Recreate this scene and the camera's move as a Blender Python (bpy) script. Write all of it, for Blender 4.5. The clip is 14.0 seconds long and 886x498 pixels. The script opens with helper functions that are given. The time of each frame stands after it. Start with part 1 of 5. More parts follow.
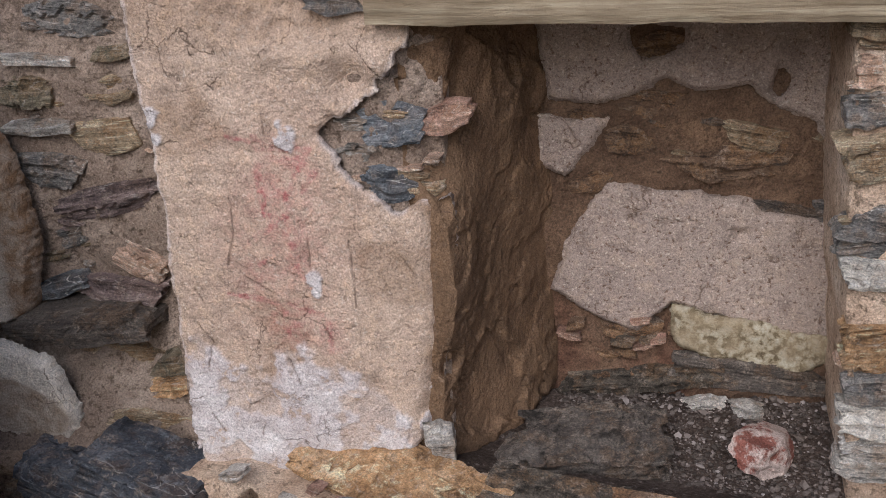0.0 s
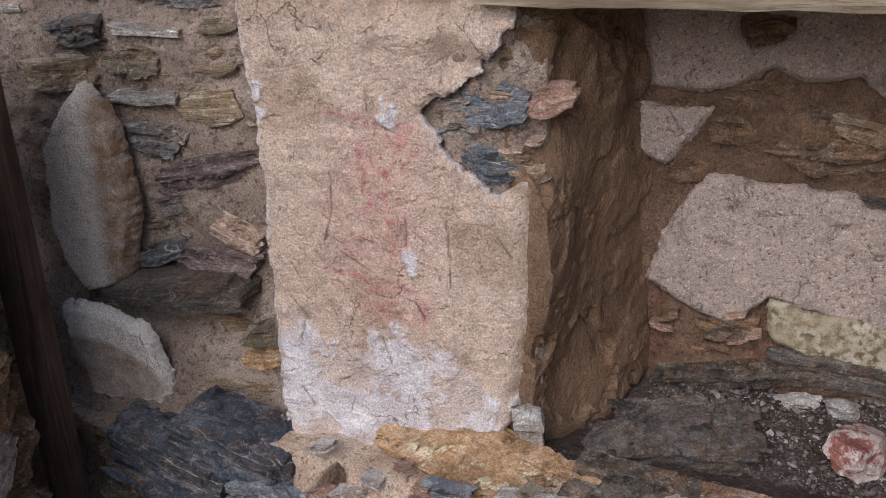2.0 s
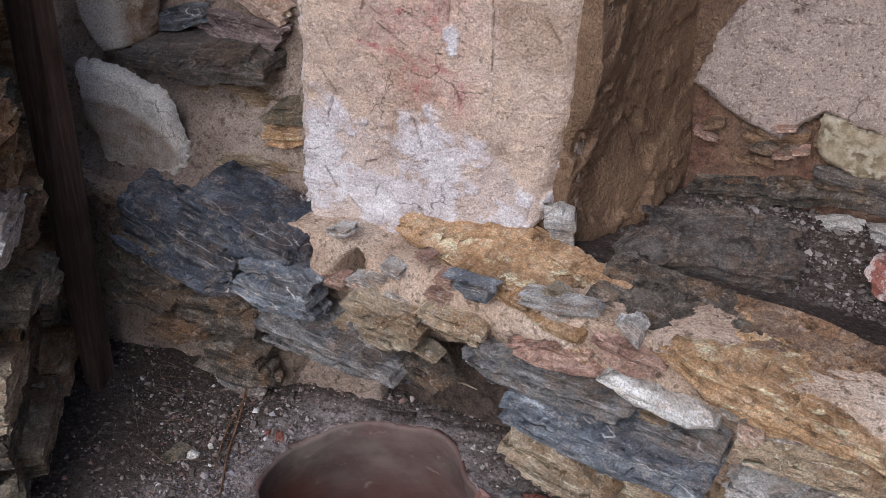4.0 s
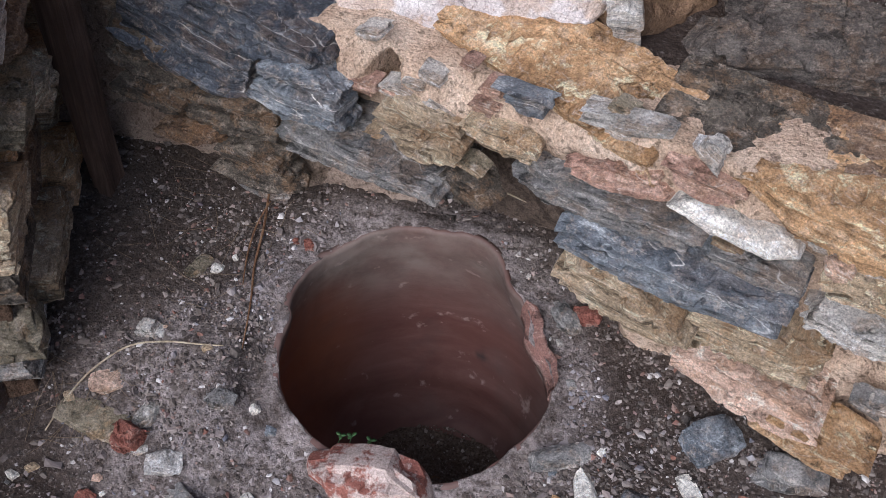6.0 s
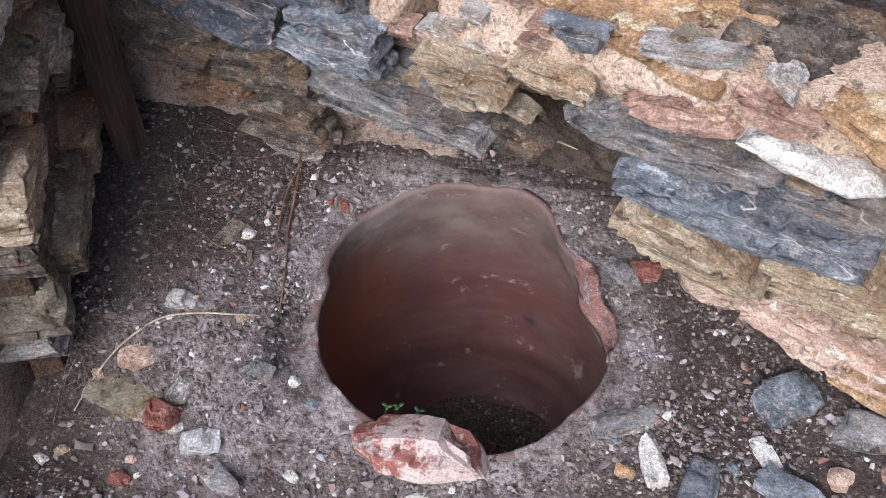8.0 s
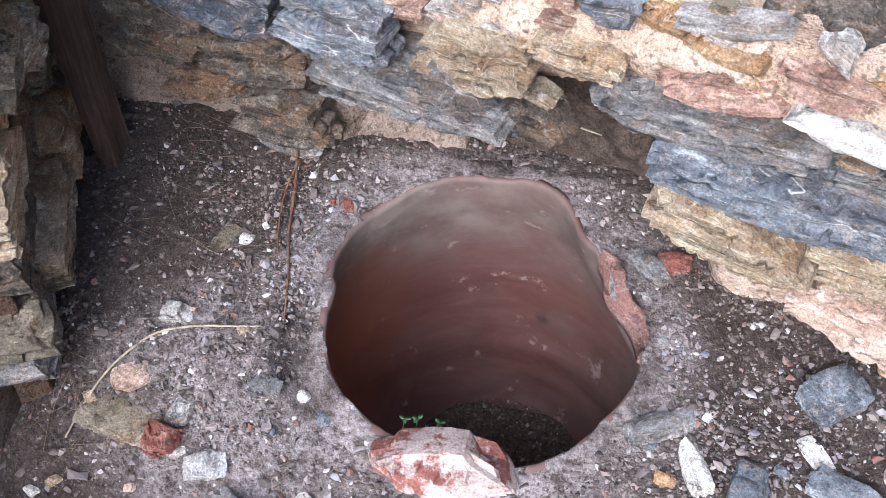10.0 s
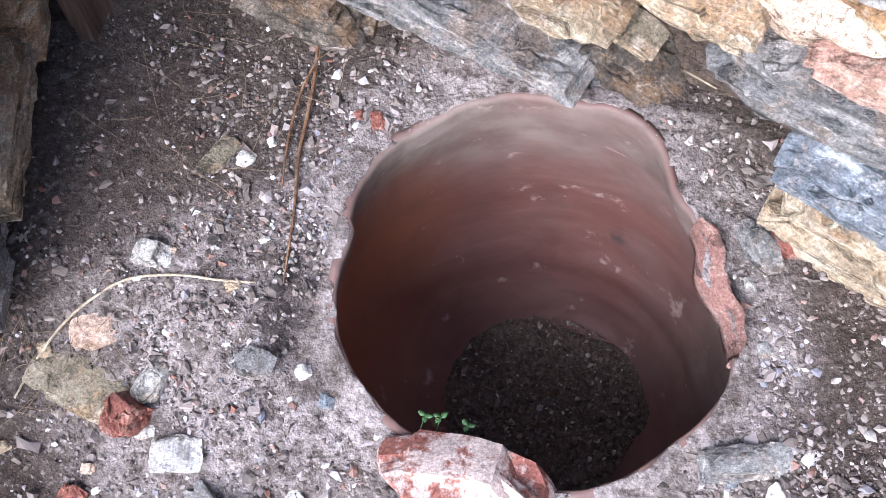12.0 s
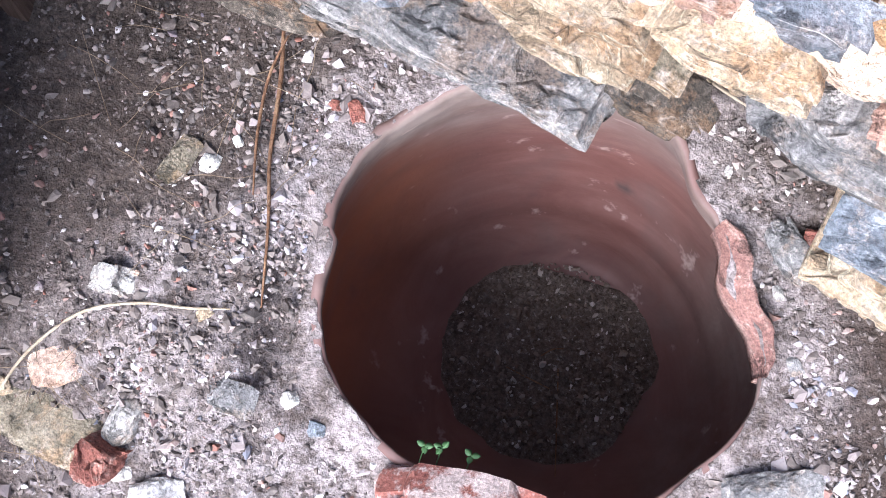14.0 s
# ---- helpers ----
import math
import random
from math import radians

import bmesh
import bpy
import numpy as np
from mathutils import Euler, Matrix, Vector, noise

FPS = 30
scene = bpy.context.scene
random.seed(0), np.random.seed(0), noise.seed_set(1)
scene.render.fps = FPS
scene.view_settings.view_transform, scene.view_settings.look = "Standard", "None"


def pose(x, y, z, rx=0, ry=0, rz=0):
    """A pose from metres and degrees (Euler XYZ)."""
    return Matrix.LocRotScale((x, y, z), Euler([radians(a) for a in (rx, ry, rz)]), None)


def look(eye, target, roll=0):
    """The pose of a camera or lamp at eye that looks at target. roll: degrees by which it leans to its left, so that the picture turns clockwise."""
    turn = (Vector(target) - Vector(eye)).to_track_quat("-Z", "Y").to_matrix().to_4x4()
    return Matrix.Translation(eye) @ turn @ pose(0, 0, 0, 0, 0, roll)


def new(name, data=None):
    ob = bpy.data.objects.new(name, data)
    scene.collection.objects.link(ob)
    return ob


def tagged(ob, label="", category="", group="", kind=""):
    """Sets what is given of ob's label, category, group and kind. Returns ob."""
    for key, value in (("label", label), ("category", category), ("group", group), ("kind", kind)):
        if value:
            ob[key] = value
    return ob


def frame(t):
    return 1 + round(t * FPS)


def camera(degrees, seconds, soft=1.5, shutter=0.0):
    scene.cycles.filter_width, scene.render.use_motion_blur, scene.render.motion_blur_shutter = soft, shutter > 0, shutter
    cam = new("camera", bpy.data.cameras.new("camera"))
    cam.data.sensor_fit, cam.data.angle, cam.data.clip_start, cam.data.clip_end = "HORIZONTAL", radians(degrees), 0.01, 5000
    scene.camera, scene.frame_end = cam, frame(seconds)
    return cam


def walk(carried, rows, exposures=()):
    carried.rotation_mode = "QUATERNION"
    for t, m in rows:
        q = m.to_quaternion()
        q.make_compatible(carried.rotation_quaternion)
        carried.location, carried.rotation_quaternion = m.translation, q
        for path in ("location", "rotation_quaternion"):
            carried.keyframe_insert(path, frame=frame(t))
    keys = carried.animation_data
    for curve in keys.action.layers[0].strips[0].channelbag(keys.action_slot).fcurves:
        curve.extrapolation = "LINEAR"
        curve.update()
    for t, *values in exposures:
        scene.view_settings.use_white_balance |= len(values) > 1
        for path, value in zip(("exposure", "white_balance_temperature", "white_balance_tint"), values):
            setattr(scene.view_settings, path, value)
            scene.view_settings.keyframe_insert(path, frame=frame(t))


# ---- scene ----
cam = camera(42.0, 14.0, soft=0.9)
PATH = [
    (0, (0.639, -1.129, 1.664), (0.264, 0.694, 0.93), -2.6),
    (0.5, (0.636, -1.135, 1.668), (0.253, 0.682, 0.925), -2.7),
    (1, (0.641, -1.132, 1.672), (0.247, 0.678, 0.917), -2.4),
    (1.5, (0.631, -1.133, 1.663), (0.194, 0.67, 0.915), -2.1),
    (2, (0.605, -1.131, 1.66), (0.102, 0.651, 0.905), -1.7),
    (2.5, (0.57, -1.122, 1.641), (0.02, 0.638, 0.865), -0.7),
    (3, (0.538, -1.117, 1.616), (-0.01, 0.608, 0.767), 0.6),
    (3.5, (0.536, -1.094, 1.596), (0.028, 0.598, 0.659), 1.9),
    (4, (0.536, -1.076, 1.556), (0.069, 0.574, 0.527), 2.8),
    (4.2, (0.539, -1.075, 1.544), (0.083, 0.551, 0.472), 2.9),
    (6.3, (0.376, -0.814, 1.564), (0.016, 0.501, 0.101), 2.0),
    (6.5, (0.371, -0.81, 1.548), (0.012, 0.487, 0.069), 1.8),
    (7, (0.365, -0.797, 1.51), (-0.021, 0.48, 0.02), 0.2),
    (7.5, (0.36, -0.786, 1.481), (-0.046, 0.49, -0.005), -0.9),
    (8, (0.346, -0.782, 1.45), (-0.056, 0.528, -0.007), -1.1),
    (8.2, (0.361, -0.792, 1.412), (-0.063, 0.54, -0.019), -0.7),
    (10.3, (0.236, -0.665, 1.339), (-0.105, 0.638, -0.14), -1.6),
    (10.5, (0.228, -0.607, 1.314), (-0.115, 0.679, -0.179), -1.1),
    (11, (0.228, -0.471, 1.274), (-0.127, 0.715, -0.297), 1.5),
    (11.5, (0.214, -0.374, 1.244), (-0.178, 0.641, -0.434), -1.5),
    (12, (0.179, -0.246, 1.236), (-0.213, 0.656, -0.505), -4.1),
    (12.5, (0.113, -0.148, 1.23), (-0.211, 0.691, -0.556), -3.8),
    (13, (0.084, -0.079, 1.223), (-0.177, 0.663, -0.617), -3.5),
    (13.5, (0.085, -0.02, 1.217), (-0.177, 0.634, -0.655), -5.1),
    (14, (0.08, 0.013, 1.207), (-0.19, 0.614, -0.681), -6.9),
]
walk(cam, [(t, look(eye, target, roll)) for t, eye, target, roll in PATH], [(0, -0.41, 5900, 13), (4.2, -0.28, 5600, 14), (7.5, 0.42, 5600, 13), (11, 1.24, 5400, 13.5), (14, 1.82, 5450, 14)])

# ---- light: overcast sky, a broad soft sun from the open side ----
world = bpy.data.worlds.new("sky_world")
scene.world = world
world.use_nodes = True
wn = world.node_tree
sky = wn.nodes.new("ShaderNodeTexSky")
sky.sky_type, sky.sun_disc = "NISHITA", False
sky.sun_elevation, sky.sun_rotation = radians(36), radians(187)
sky.air_density, sky.dust_density = 1.0, 3.0
wn.links.new(sky.outputs[0], wn.nodes["Background"].inputs[0])
wn.nodes["Background"].inputs[1].default_value = 0.13
sun = new("sun", bpy.data.lights.new("sun", "SUN"))
sun.data.energy, sun.data.angle, sun.data.color = 2.9, radians(42), (1.0, 0.98, 0.95)
sun.matrix_world = look((-0.32, -2.8, 2.95), (0.1, 0.5, 0.5))

# ---- numeric helpers ----


def vnoise(x, y, z=0.0, seed=0):
    """Smooth value noise in -1..1 on arrays."""
    x, y, z = np.broadcast_arrays(np.asarray(x, float), np.asarray(y, float), np.asarray(z, float))
    xi, yi, zi = np.floor(x).astype(np.int64), np.floor(y).astype(np.int64), np.floor(z).astype(np.int64)
    fx, fy, fz = x - xi, y - yi, z - zi
    fx, fy, fz = (f * f * (3 - 2 * f) for f in (fx, fy, fz))
    total = 0.0
    for a in (0, 1):
        for b in (0, 1):
            for c in (0, 1):
                n = ((xi + a) * 374761393 + (yi + b) * 668265263 + (zi + c) * 2147483647 + seed * 974711) & 0xFFFFFFFF
                n = ((n ^ (n >> 13)) * 1274126177) & 0xFFFFFFFF
                n = ((n ^ (n >> 16)) * 2246822519) & 0xFFFFFFFF
                v = (n & 0xFFFF) / 32767.5 - 1
                total = total + v * (fx if a else 1 - fx) * (fy if b else 1 - fy) * (fz if c else 1 - fz)
    return total


def fbm(x, y, z=0.0, octaves=4, seed=0):
    total, amp = 0.0, 0.55
    for o in range(octaves):
        total = total + amp * vnoise(np.asarray(x) * 2**o, np.asarray(y) * 2**o, np.asarray(z) * 2**o, seed + o)
        amp *= 0.5
    return total


def poly_sd(u, v, pts):
    """Signed distance to a closed outline, negative inside."""
    d = np.full(np.shape(u), 1e9)
    inside = np.zeros(np.shape(u), bool)
    for (ax, ay), (bx, by) in zip(pts, pts[1:] + pts[:1]):
        ex, ey = bx - ax, by - ay
        k = np.clip(((u - ax) * ex + (v - ay) * ey) / (ex * ex + ey * ey), 0, 1)
        d = np.minimum(d, np.hypot(u - ax - k * ex, v - ay - k * ey))
        cross = ((ay > v) != (by > v)) & (u < ex * (v - ay) / (ey if abs(ey) > 1e-9 else 1e-9) + ax)
        inside ^= cross
    return np.where(inside, -d, d)


def seg_d(u, v, a, b):
    ex, ey = b[0] - a[0], b[1] - a[1]
    k = np.clip(((u - a[0]) * ex + (v - a[1]) * ey) / (ex * ex + ey * ey), 0, 1)
    return np.hypot(u - a[0] - k * ex, v - a[1] - k * ey)


def smooth(a, b, x):
    k = np.clip((x - a) / (b - a), 0, 1)
    return k * k * (3 - 2 * k)


# ---- materials ----


class Nodes:
    def __init__(self, name):
        self.mat = bpy.data.materials.new(name)
        self.mat.use_nodes = True
        self.t = self.mat.node_tree
        self.bsdf = self.t.nodes["Principled BSDF"]
        self.coord = self.t.nodes.new("ShaderNodeTexCoord").outputs["Object"]

    def put(self, socket, value):
        if isinstance(value, bpy.types.NodeSocket):
            self.t.links.new(value, socket)
        else:
            socket.default_value = value

    def scaled(self, scale, spin=(0, 0, 0)):
        n = self.t.nodes.new("ShaderNodeMapping")
        self.put(n.inputs["Vector"], self.coord)
        n.inputs["Scale"].default_value, n.inputs["Rotation"].default_value = scale, spin
        return n.outputs[0]

    def noise(self, scale, detail=5.0, rough=0.6, vector=None, distortion=0.0):
        n = self.t.nodes.new("ShaderNodeTexNoise")
        self.put(n.inputs["Vector"], vector or self.coord)
        n.inputs["Scale"].default_value, n.inputs["Detail"].default_value = scale, detail
        n.inputs["Roughness"].default_value, n.inputs["Distortion"].default_value = rough, distortion
        return n.outputs["Fac"]

    def voronoi(self, scale, feature="F1", vector=None):
        n = self.t.nodes.new("ShaderNodeTexVoronoi")
        n.feature = feature
        self.put(n.inputs["Vector"], vector or self.coord)
        n.inputs["Scale"].default_value = scale
        return n.outputs["Distance"]

    def ramp(self, fac, stops):
        n = self.t.nodes.new("ShaderNodeValToRGB")
        while len(n.color_ramp.elements) < len(stops):
            n.color_ramp.elements.new(0.5)
        for e, (p, c) in zip(n.color_ramp.elements, stops):
            e.position = p
            e.color = (c, c, c, 1) if isinstance(c, (int, float)) else (*c, 1)
        self.put(n.inputs[0], fac)
        return n.outputs[0]

    def mix(self, fac, a, b, blend="MIX"):
        n = self.t.nodes.new("ShaderNodeMix")
        n.data_type, n.blend_type = "RGBA", blend
        self.put(n.inputs[0], fac)
        for s, v in ((n.inputs[6], a), (n.inputs[7], b)):
            self.put(s, (*v, 1) if isinstance(v, tuple) and len(v) == 3 else v)
        return n.outputs[2]

    def math(self, op, a, b=0.0):
        n = self.t.nodes.new("ShaderNodeMath")
        n.operation = op
        self.put(n.inputs[0], a)
        self.put(n.inputs[1], b)
        return n.outputs[0]

    def attr(self, name):
        n = self.t.nodes.new("ShaderNodeAttribute")
        n.attribute_name = name
        return n.outputs["Fac"]

    def varied(self, colour, low=0.8, high=1.2, island=False):
        if island:
            r = self.t.nodes.new("ShaderNodeNewGeometry").outputs["Random Per Island"]
        else:
            r = self.t.nodes.new("ShaderNodeObjectInfo").outputs["Random"]
        v = self.math("ADD", self.math("MULTIPLY", r, high - low), low)
        n = self.t.nodes.new("ShaderNodeHueSaturation")
        self.put(n.inputs["Value"], v)
        self.put(n.inputs["Color"], colour)
        return n.outputs[0]

    def done(self, colour, roughness=0.9, bumps=(), spec=0.25):
        self.put(self.bsdf.inputs["Base Color"], colour)
        self.put(self.bsdf.inputs["Roughness"], roughness)
        self.bsdf.inputs["Specular IOR Level"].default_value = spec
        normal = None
        for height, strength, metres in bumps:
            b = self.t.nodes.new("ShaderNodeBump")
            b.inputs["Strength"].default_value, b.inputs["Distance"].default_value = strength, metres
            self.put(b.inputs["Height"], height)
            if normal is not None:
                self.put(b.inputs["Normal"], normal)
            normal = b.outputs[0]
        if normal is not None:
            self.put(self.bsdf.inputs["Normal"], normal)
        return self.mat


def grit(m, col, low=0.45, high=1.5, scale=270):
    """Fine grains that darken and lighten a surface."""
    g = m.ramp(m.noise(scale, 5, 0.85), [(0.34, low), (0.5, 1.0), (0.66, high)])
    return m.mix(1.0, col, g, "MULTIPLY")


def rock_mat(name, dark, base, light, vein=0.0, band=45.0, rust=0.0, rough=0.75):
    """Foliated rock: fine bands across its thickness, blotches, dust and white veins."""
    m = Nodes(name)
    bands = m.noise(1.0, 9, 0.78, m.scaled((6, 6, band * 1.3)), 0.3)
    col = m.ramp(bands, [(0.33, dark), (0.5, base), (0.66, light)])
    blot = m.noise(14, 7, 0.72)
    col = m.mix(m.ramp(blot, [(0.47, 0.0), (0.6, 0.7)]), col, dark)
    if rust:
        col = m.mix(m.math("MULTIPLY", m.ramp(m.noise(17, 7, 0.75), [(0.49, 0.0), (0.58, 1.0)]), rust), col, (0.33, 0.18, 0.08))
    dust = m.noise(48, 8, 0.8)
    col = m.mix(m.ramp(dust, [(0.53, 0.0), (0.66, 0.65)]), col, (0.44, 0.36, 0.29))
    split = m.ramp(m.noise(1.0, 5, 0.7, m.scaled((12, 12, band * 2.2)), 0.2), [(0.36, 1.0), (0.42, 0.0)])
    col = m.mix(m.math("MULTIPLY", split, 0.75), col, tuple(0.35 * c for c in dark))
    if vein:
        line = m.ramp(m.noise(4, 2, 0.4, m.scaled((1.5, 3, 9), (0.2, 0.35, 0.5)), 0.3), [(0.49, 0.0), (0.5, 1.0), (0.51, 0.0)])
        gate = m.ramp(m.noise(9, 4, 0.7), [(0.5, 0.0), (0.6, 1.0)])
        col = m.mix(m.math("MULTIPLY", m.math("MULTIPLY", line, gate), vein), col, (0.72, 0.69, 0.64))
    streak = m.noise(1.0, 8, 0.8, m.scaled((16, 16, band * 3.2)), 0.25)
    col = m.mix(m.ramp(streak, [(0.54, 0.0), (0.62, 0.55)]), col, tuple(min(0.8, 1.5 * c) for c in light))
    col = m.mix(m.ramp(streak, [(0.36, 0.7), (0.45, 0.0)]), col, tuple(0.6 * c for c in dark))
    col = grit(m, m.varied(col, 1.0, 1.55), 0.4, 1.6)
    fine = m.noise(210, 6, 0.8)
    return m.done(col, m.ramp(dust, [(0.3, rough - 0.1), (0.7, 0.95)]), [(bands, 0.9, 0.010), (blot, 0.6, 0.014), (dust, 0.5, 0.006), (fine, 0.7, 0.003), (m.math("SUBTRACT", 1.0, split), 0.9, 0.005), (streak, 1.0, 0.006)], 0.3)


ROCK = {
    "slate": rock_mat("grey_schist", (0.075, 0.073, 0.07), (0.225, 0.213, 0.20), (0.39, 0.36, 0.33), 0.5, 40, 0.25),
    "blue": rock_mat("blue_slate", (0.055, 0.06, 0.07), (0.16, 0.175, 0.19), (0.36, 0.37, 0.375), 0.8, 30, 0.1, 0.55),
    "quartz": rock_mat("quartz_rock", (0.35, 0.32, 0.28), (0.66, 0.62, 0.55), (0.82, 0.80, 0.76), 0.2, 14, 0.15),
    "ochre": rock_mat("ochre_schist", (0.19, 0.105, 0.047), (0.50, 0.305, 0.155), (0.70, 0.54, 0.37), 0.35, 26, 0.3),
    "red": rock_mat("red_schist", (0.16, 0.09, 0.065), (0.36, 0.215, 0.16), (0.54, 0.40, 0.32), 0.3, 20, 0.2),
    "tan": rock_mat("tan_schist", (0.14, 0.10, 0.062), (0.41, 0.31, 0.20), (0.62, 0.52, 0.39), 0.2, 60, 0.45),
    "olive": rock_mat("olive_schist", (0.08, 0.07, 0.045), (0.21, 0.175, 0.12), (0.33, 0.28, 0.21), 0.3, 45, 0.3),
    "purple": rock_mat("purple_slate", (0.075, 0.055, 0.055), (0.19, 0.14, 0.13), (0.36, 0.28, 0.255), 0.4, 28, 0.1),
    "pale": rock_mat("pale_schist", (0.16, 0.145, 0.125), (0.45, 0.415, 0.37), (0.72, 0.69, 0.64), 0.5, 36, 0.3),
    "pink": rock_mat("pinkish_rock", (0.26, 0.16, 0.11), (0.53, 0.375, 0.285), (0.70, 0.57, 0.47), 0.3, 22, 0.25),
    "brown": rock_mat("brown_schist", (0.075, 0.045, 0.03), (0.17, 0.108, 0.068), (0.27, 0.19, 0.125), 0.0, 40, 0.4),
    "navy": rock_mat("dark_blue_slate", (0.026, 0.03, 0.038), (0.07, 0.078, 0.095), (0.19, 0.20, 0.215), 0.6, 30, 0.15, 0.5),
    "umber": rock_mat("dark_brown_schist", (0.035, 0.028, 0.022), (0.095, 0.078, 0.06), (0.19, 0.16, 0.125), 0.15, 40, 0.3),
    "dark": rock_mat("dark_slab", (0.05, 0.042, 0.036), (0.12, 0.10, 0.085), (0.22, 0.19, 0.16), 0.1, 55, 0.2),
}


def mud_mat(name, a, b, c, specks=0.6):
    """Dried mud mortar with grit and pores."""
    m = Nodes(name)
    big, mid, fine = m.noise(7, 5, 0.6), m.noise(42, 5, 0.7), m.noise(190, 3, 0.7)
    col = m.ramp(big, [(0.32, a), (0.52, b), (0.7, c)])
    col = m.mix(m.ramp(mid, [(0.35, 0.55), (0.55, 0.0)]), col, a)
    grain = m.voronoi(150)
    col = m.mix(m.math("MULTIPLY", m.ramp(grain, [(0.05, 1.0), (0.22, 0.0)]), specks), col, (0.5, 0.43, 0.36))
    col = m.mix(m.ramp(m.noise(75, 3, 0.6), [(0.36, 0.6), (0.44, 0.0)]), col, (0.09, 0.06, 0.04))
    col = m.mix(m.math("MULTIPLY", m.attr("red"), m.ramp(big, [(0.35, 0.5), (0.6, 1.0)])), col, m.ramp(mid, [(0.35, (0.075, 0.036, 0.025)), (0.6, (0.165, 0.083, 0.055))]))
    col = m.mix(m.attr("stain_shade"), col, m.ramp(mid, [(0.35, (0.05, 0.036, 0.028)), (0.6, (0.12, 0.09, 0.07))]))
    col = grit(m, col)
    return m.done(col, 0.95, [(mid, 1.0, 0.016), (fine, 0.9, 0.004), (grain, 0.5, 0.003)], 0.15)


MUD = mud_mat("mud_mortar", (0.38, 0.26, 0.18), (0.58, 0.435, 0.32), (0.70, 0.57, 0.455))
MUD_BACK = mud_mat("grey_mud_mortar", (0.24, 0.175, 0.135), (0.36, 0.275, 0.215), (0.46, 0.365, 0.295))
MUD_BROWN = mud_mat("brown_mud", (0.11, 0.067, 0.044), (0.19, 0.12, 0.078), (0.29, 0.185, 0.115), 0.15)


def plaster_mat(name, a, b, speck=0.4, crackle=8.0, fleck=0.5):
    """Old lime plaster. Attributes: red pigment, white limewash, mud stain, crack."""
    m = Nodes(name)
    big, mid, fine = m.noise(5, 5, 0.6), m.noise(30, 6, 0.7), m.noise(220, 3, 0.7)
    col = m.ramp(big, [(0.3, a), (0.7, b)])
    col = m.mix(m.ramp(mid, [(0.5, 0.0), (0.66, 0.6)]), col, (b[0] * 1.18, b[1] * 1.12, b[2] * 1.02))
    col = m.mix(m.ramp(m.noise(19, 7, 0.75), [(0.36, 0.6), (0.48, 0.0)]), col, tuple(0.62 * c for c in a))
    pits = m.noise(120, 2, 0.6)
    col = m.mix(m.math("MULTIPLY", m.ramp(pits, [(0.30, 1.0), (0.40, 0.0)]), speck), col, (0.16, 0.10, 0.07))
    col = m.mix(m.math("MULTIPLY", m.ramp(m.noise(140, 2, 0.6), [(0.60, 0.0), (0.68, 1.0)]), fleck), col, (0.66, 0.57, 0.48))
    worn = m.ramp(m.noise(60, 5, 0.75), [(0.38, 0.15), (0.6, 1.0)])
    col = m.mix(m.math("MULTIPLY", m.attr("stain_shade"), m.ramp(mid, [(0.3, 0.5), (0.6, 1.0)])), col, (0.24, 0.15, 0.09))
    col = m.mix(m.math("MULTIPLY", m.attr("red"), worn), col, (0.41, 0.145, 0.14))
    flake = m.ramp(m.noise(26, 7, 0.7), [(0.37, 0.15), (0.43, 1.0)])
    col = m.mix(m.math("MULTIPLY", m.attr("white"), flake), col, m.ramp(m.noise(13, 6, 0.7), [(0.36, (0.47, 0.40, 0.385)), (0.52, (0.58, 0.52, 0.505)), (0.66, (0.70, 0.655, 0.635))]))
    bend = m.t.nodes.new("ShaderNodeVectorMath")
    bend.operation = "MULTIPLY_ADD"
    warp = m.t.nodes.new("ShaderNodeTexNoise")
    m.put(warp.inputs["Vector"], m.coord)
    warp.inputs["Scale"].default_value, warp.inputs["Detail"].default_value = 16, 5
    m.put(bend.inputs[0], warp.outputs["Color"])
    bend.inputs[1].default_value = (0.10, 0.10, 0.10)
    m.put(bend.inputs[2], m.coord)
    line = m.ramp(m.voronoi(crackle, "DISTANCE_TO_EDGE", bend.outputs[0]), [(0.0, 1.0), (0.011, 0.0)])
    line = m.math("MULTIPLY", line, m.ramp(m.noise(8, 3, 0.6), [(0.54, 0.0), (0.60, 1.0)]))
    hair = m.ramp(m.voronoi(crackle * 2.7, "DISTANCE_TO_EDGE", bend.outputs[0]), [(0.0, 0.8), (0.014, 0.0)])
    hair = m.math("MULTIPLY", hair, m.ramp(m.noise(11, 3, 0.6), [(0.52, 0.0), (0.60, 1.0)]))
    line = m.math("MAXIMUM", m.math("MAXIMUM", line, hair), m.attr("crack"))
    col = grit(m, col, 0.5, 1.45, 300)
    col = m.mix(m.math("MULTIPLY", line, 0.75), col, (0.13, 0.083, 0.06))
    return m.done(col, 0.93, [(mid, 0.7, 0.010), (fine, 0.8, 0.003), (pits, 0.6, 0.004), (m.math("SUBTRACT", 1.0, line), 0.6, 0.004)], 0.15)


PLASTER = plaster_mat("pink_beige_plaster", (0.46, 0.34, 0.262), (0.57, 0.44, 0.342))
PLASTER_GREY = plaster_mat("grey_pink_plaster", (0.32, 0.25, 0.215), (0.40, 0.32, 0.27), 0.9, 5.0)
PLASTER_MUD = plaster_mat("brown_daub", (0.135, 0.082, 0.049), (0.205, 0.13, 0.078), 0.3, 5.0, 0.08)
PLASTER_WHITE = plaster_mat("white_lime_plaster", (0.66, 0.59, 0.51), (0.76, 0.70, 0.62), 0.3)


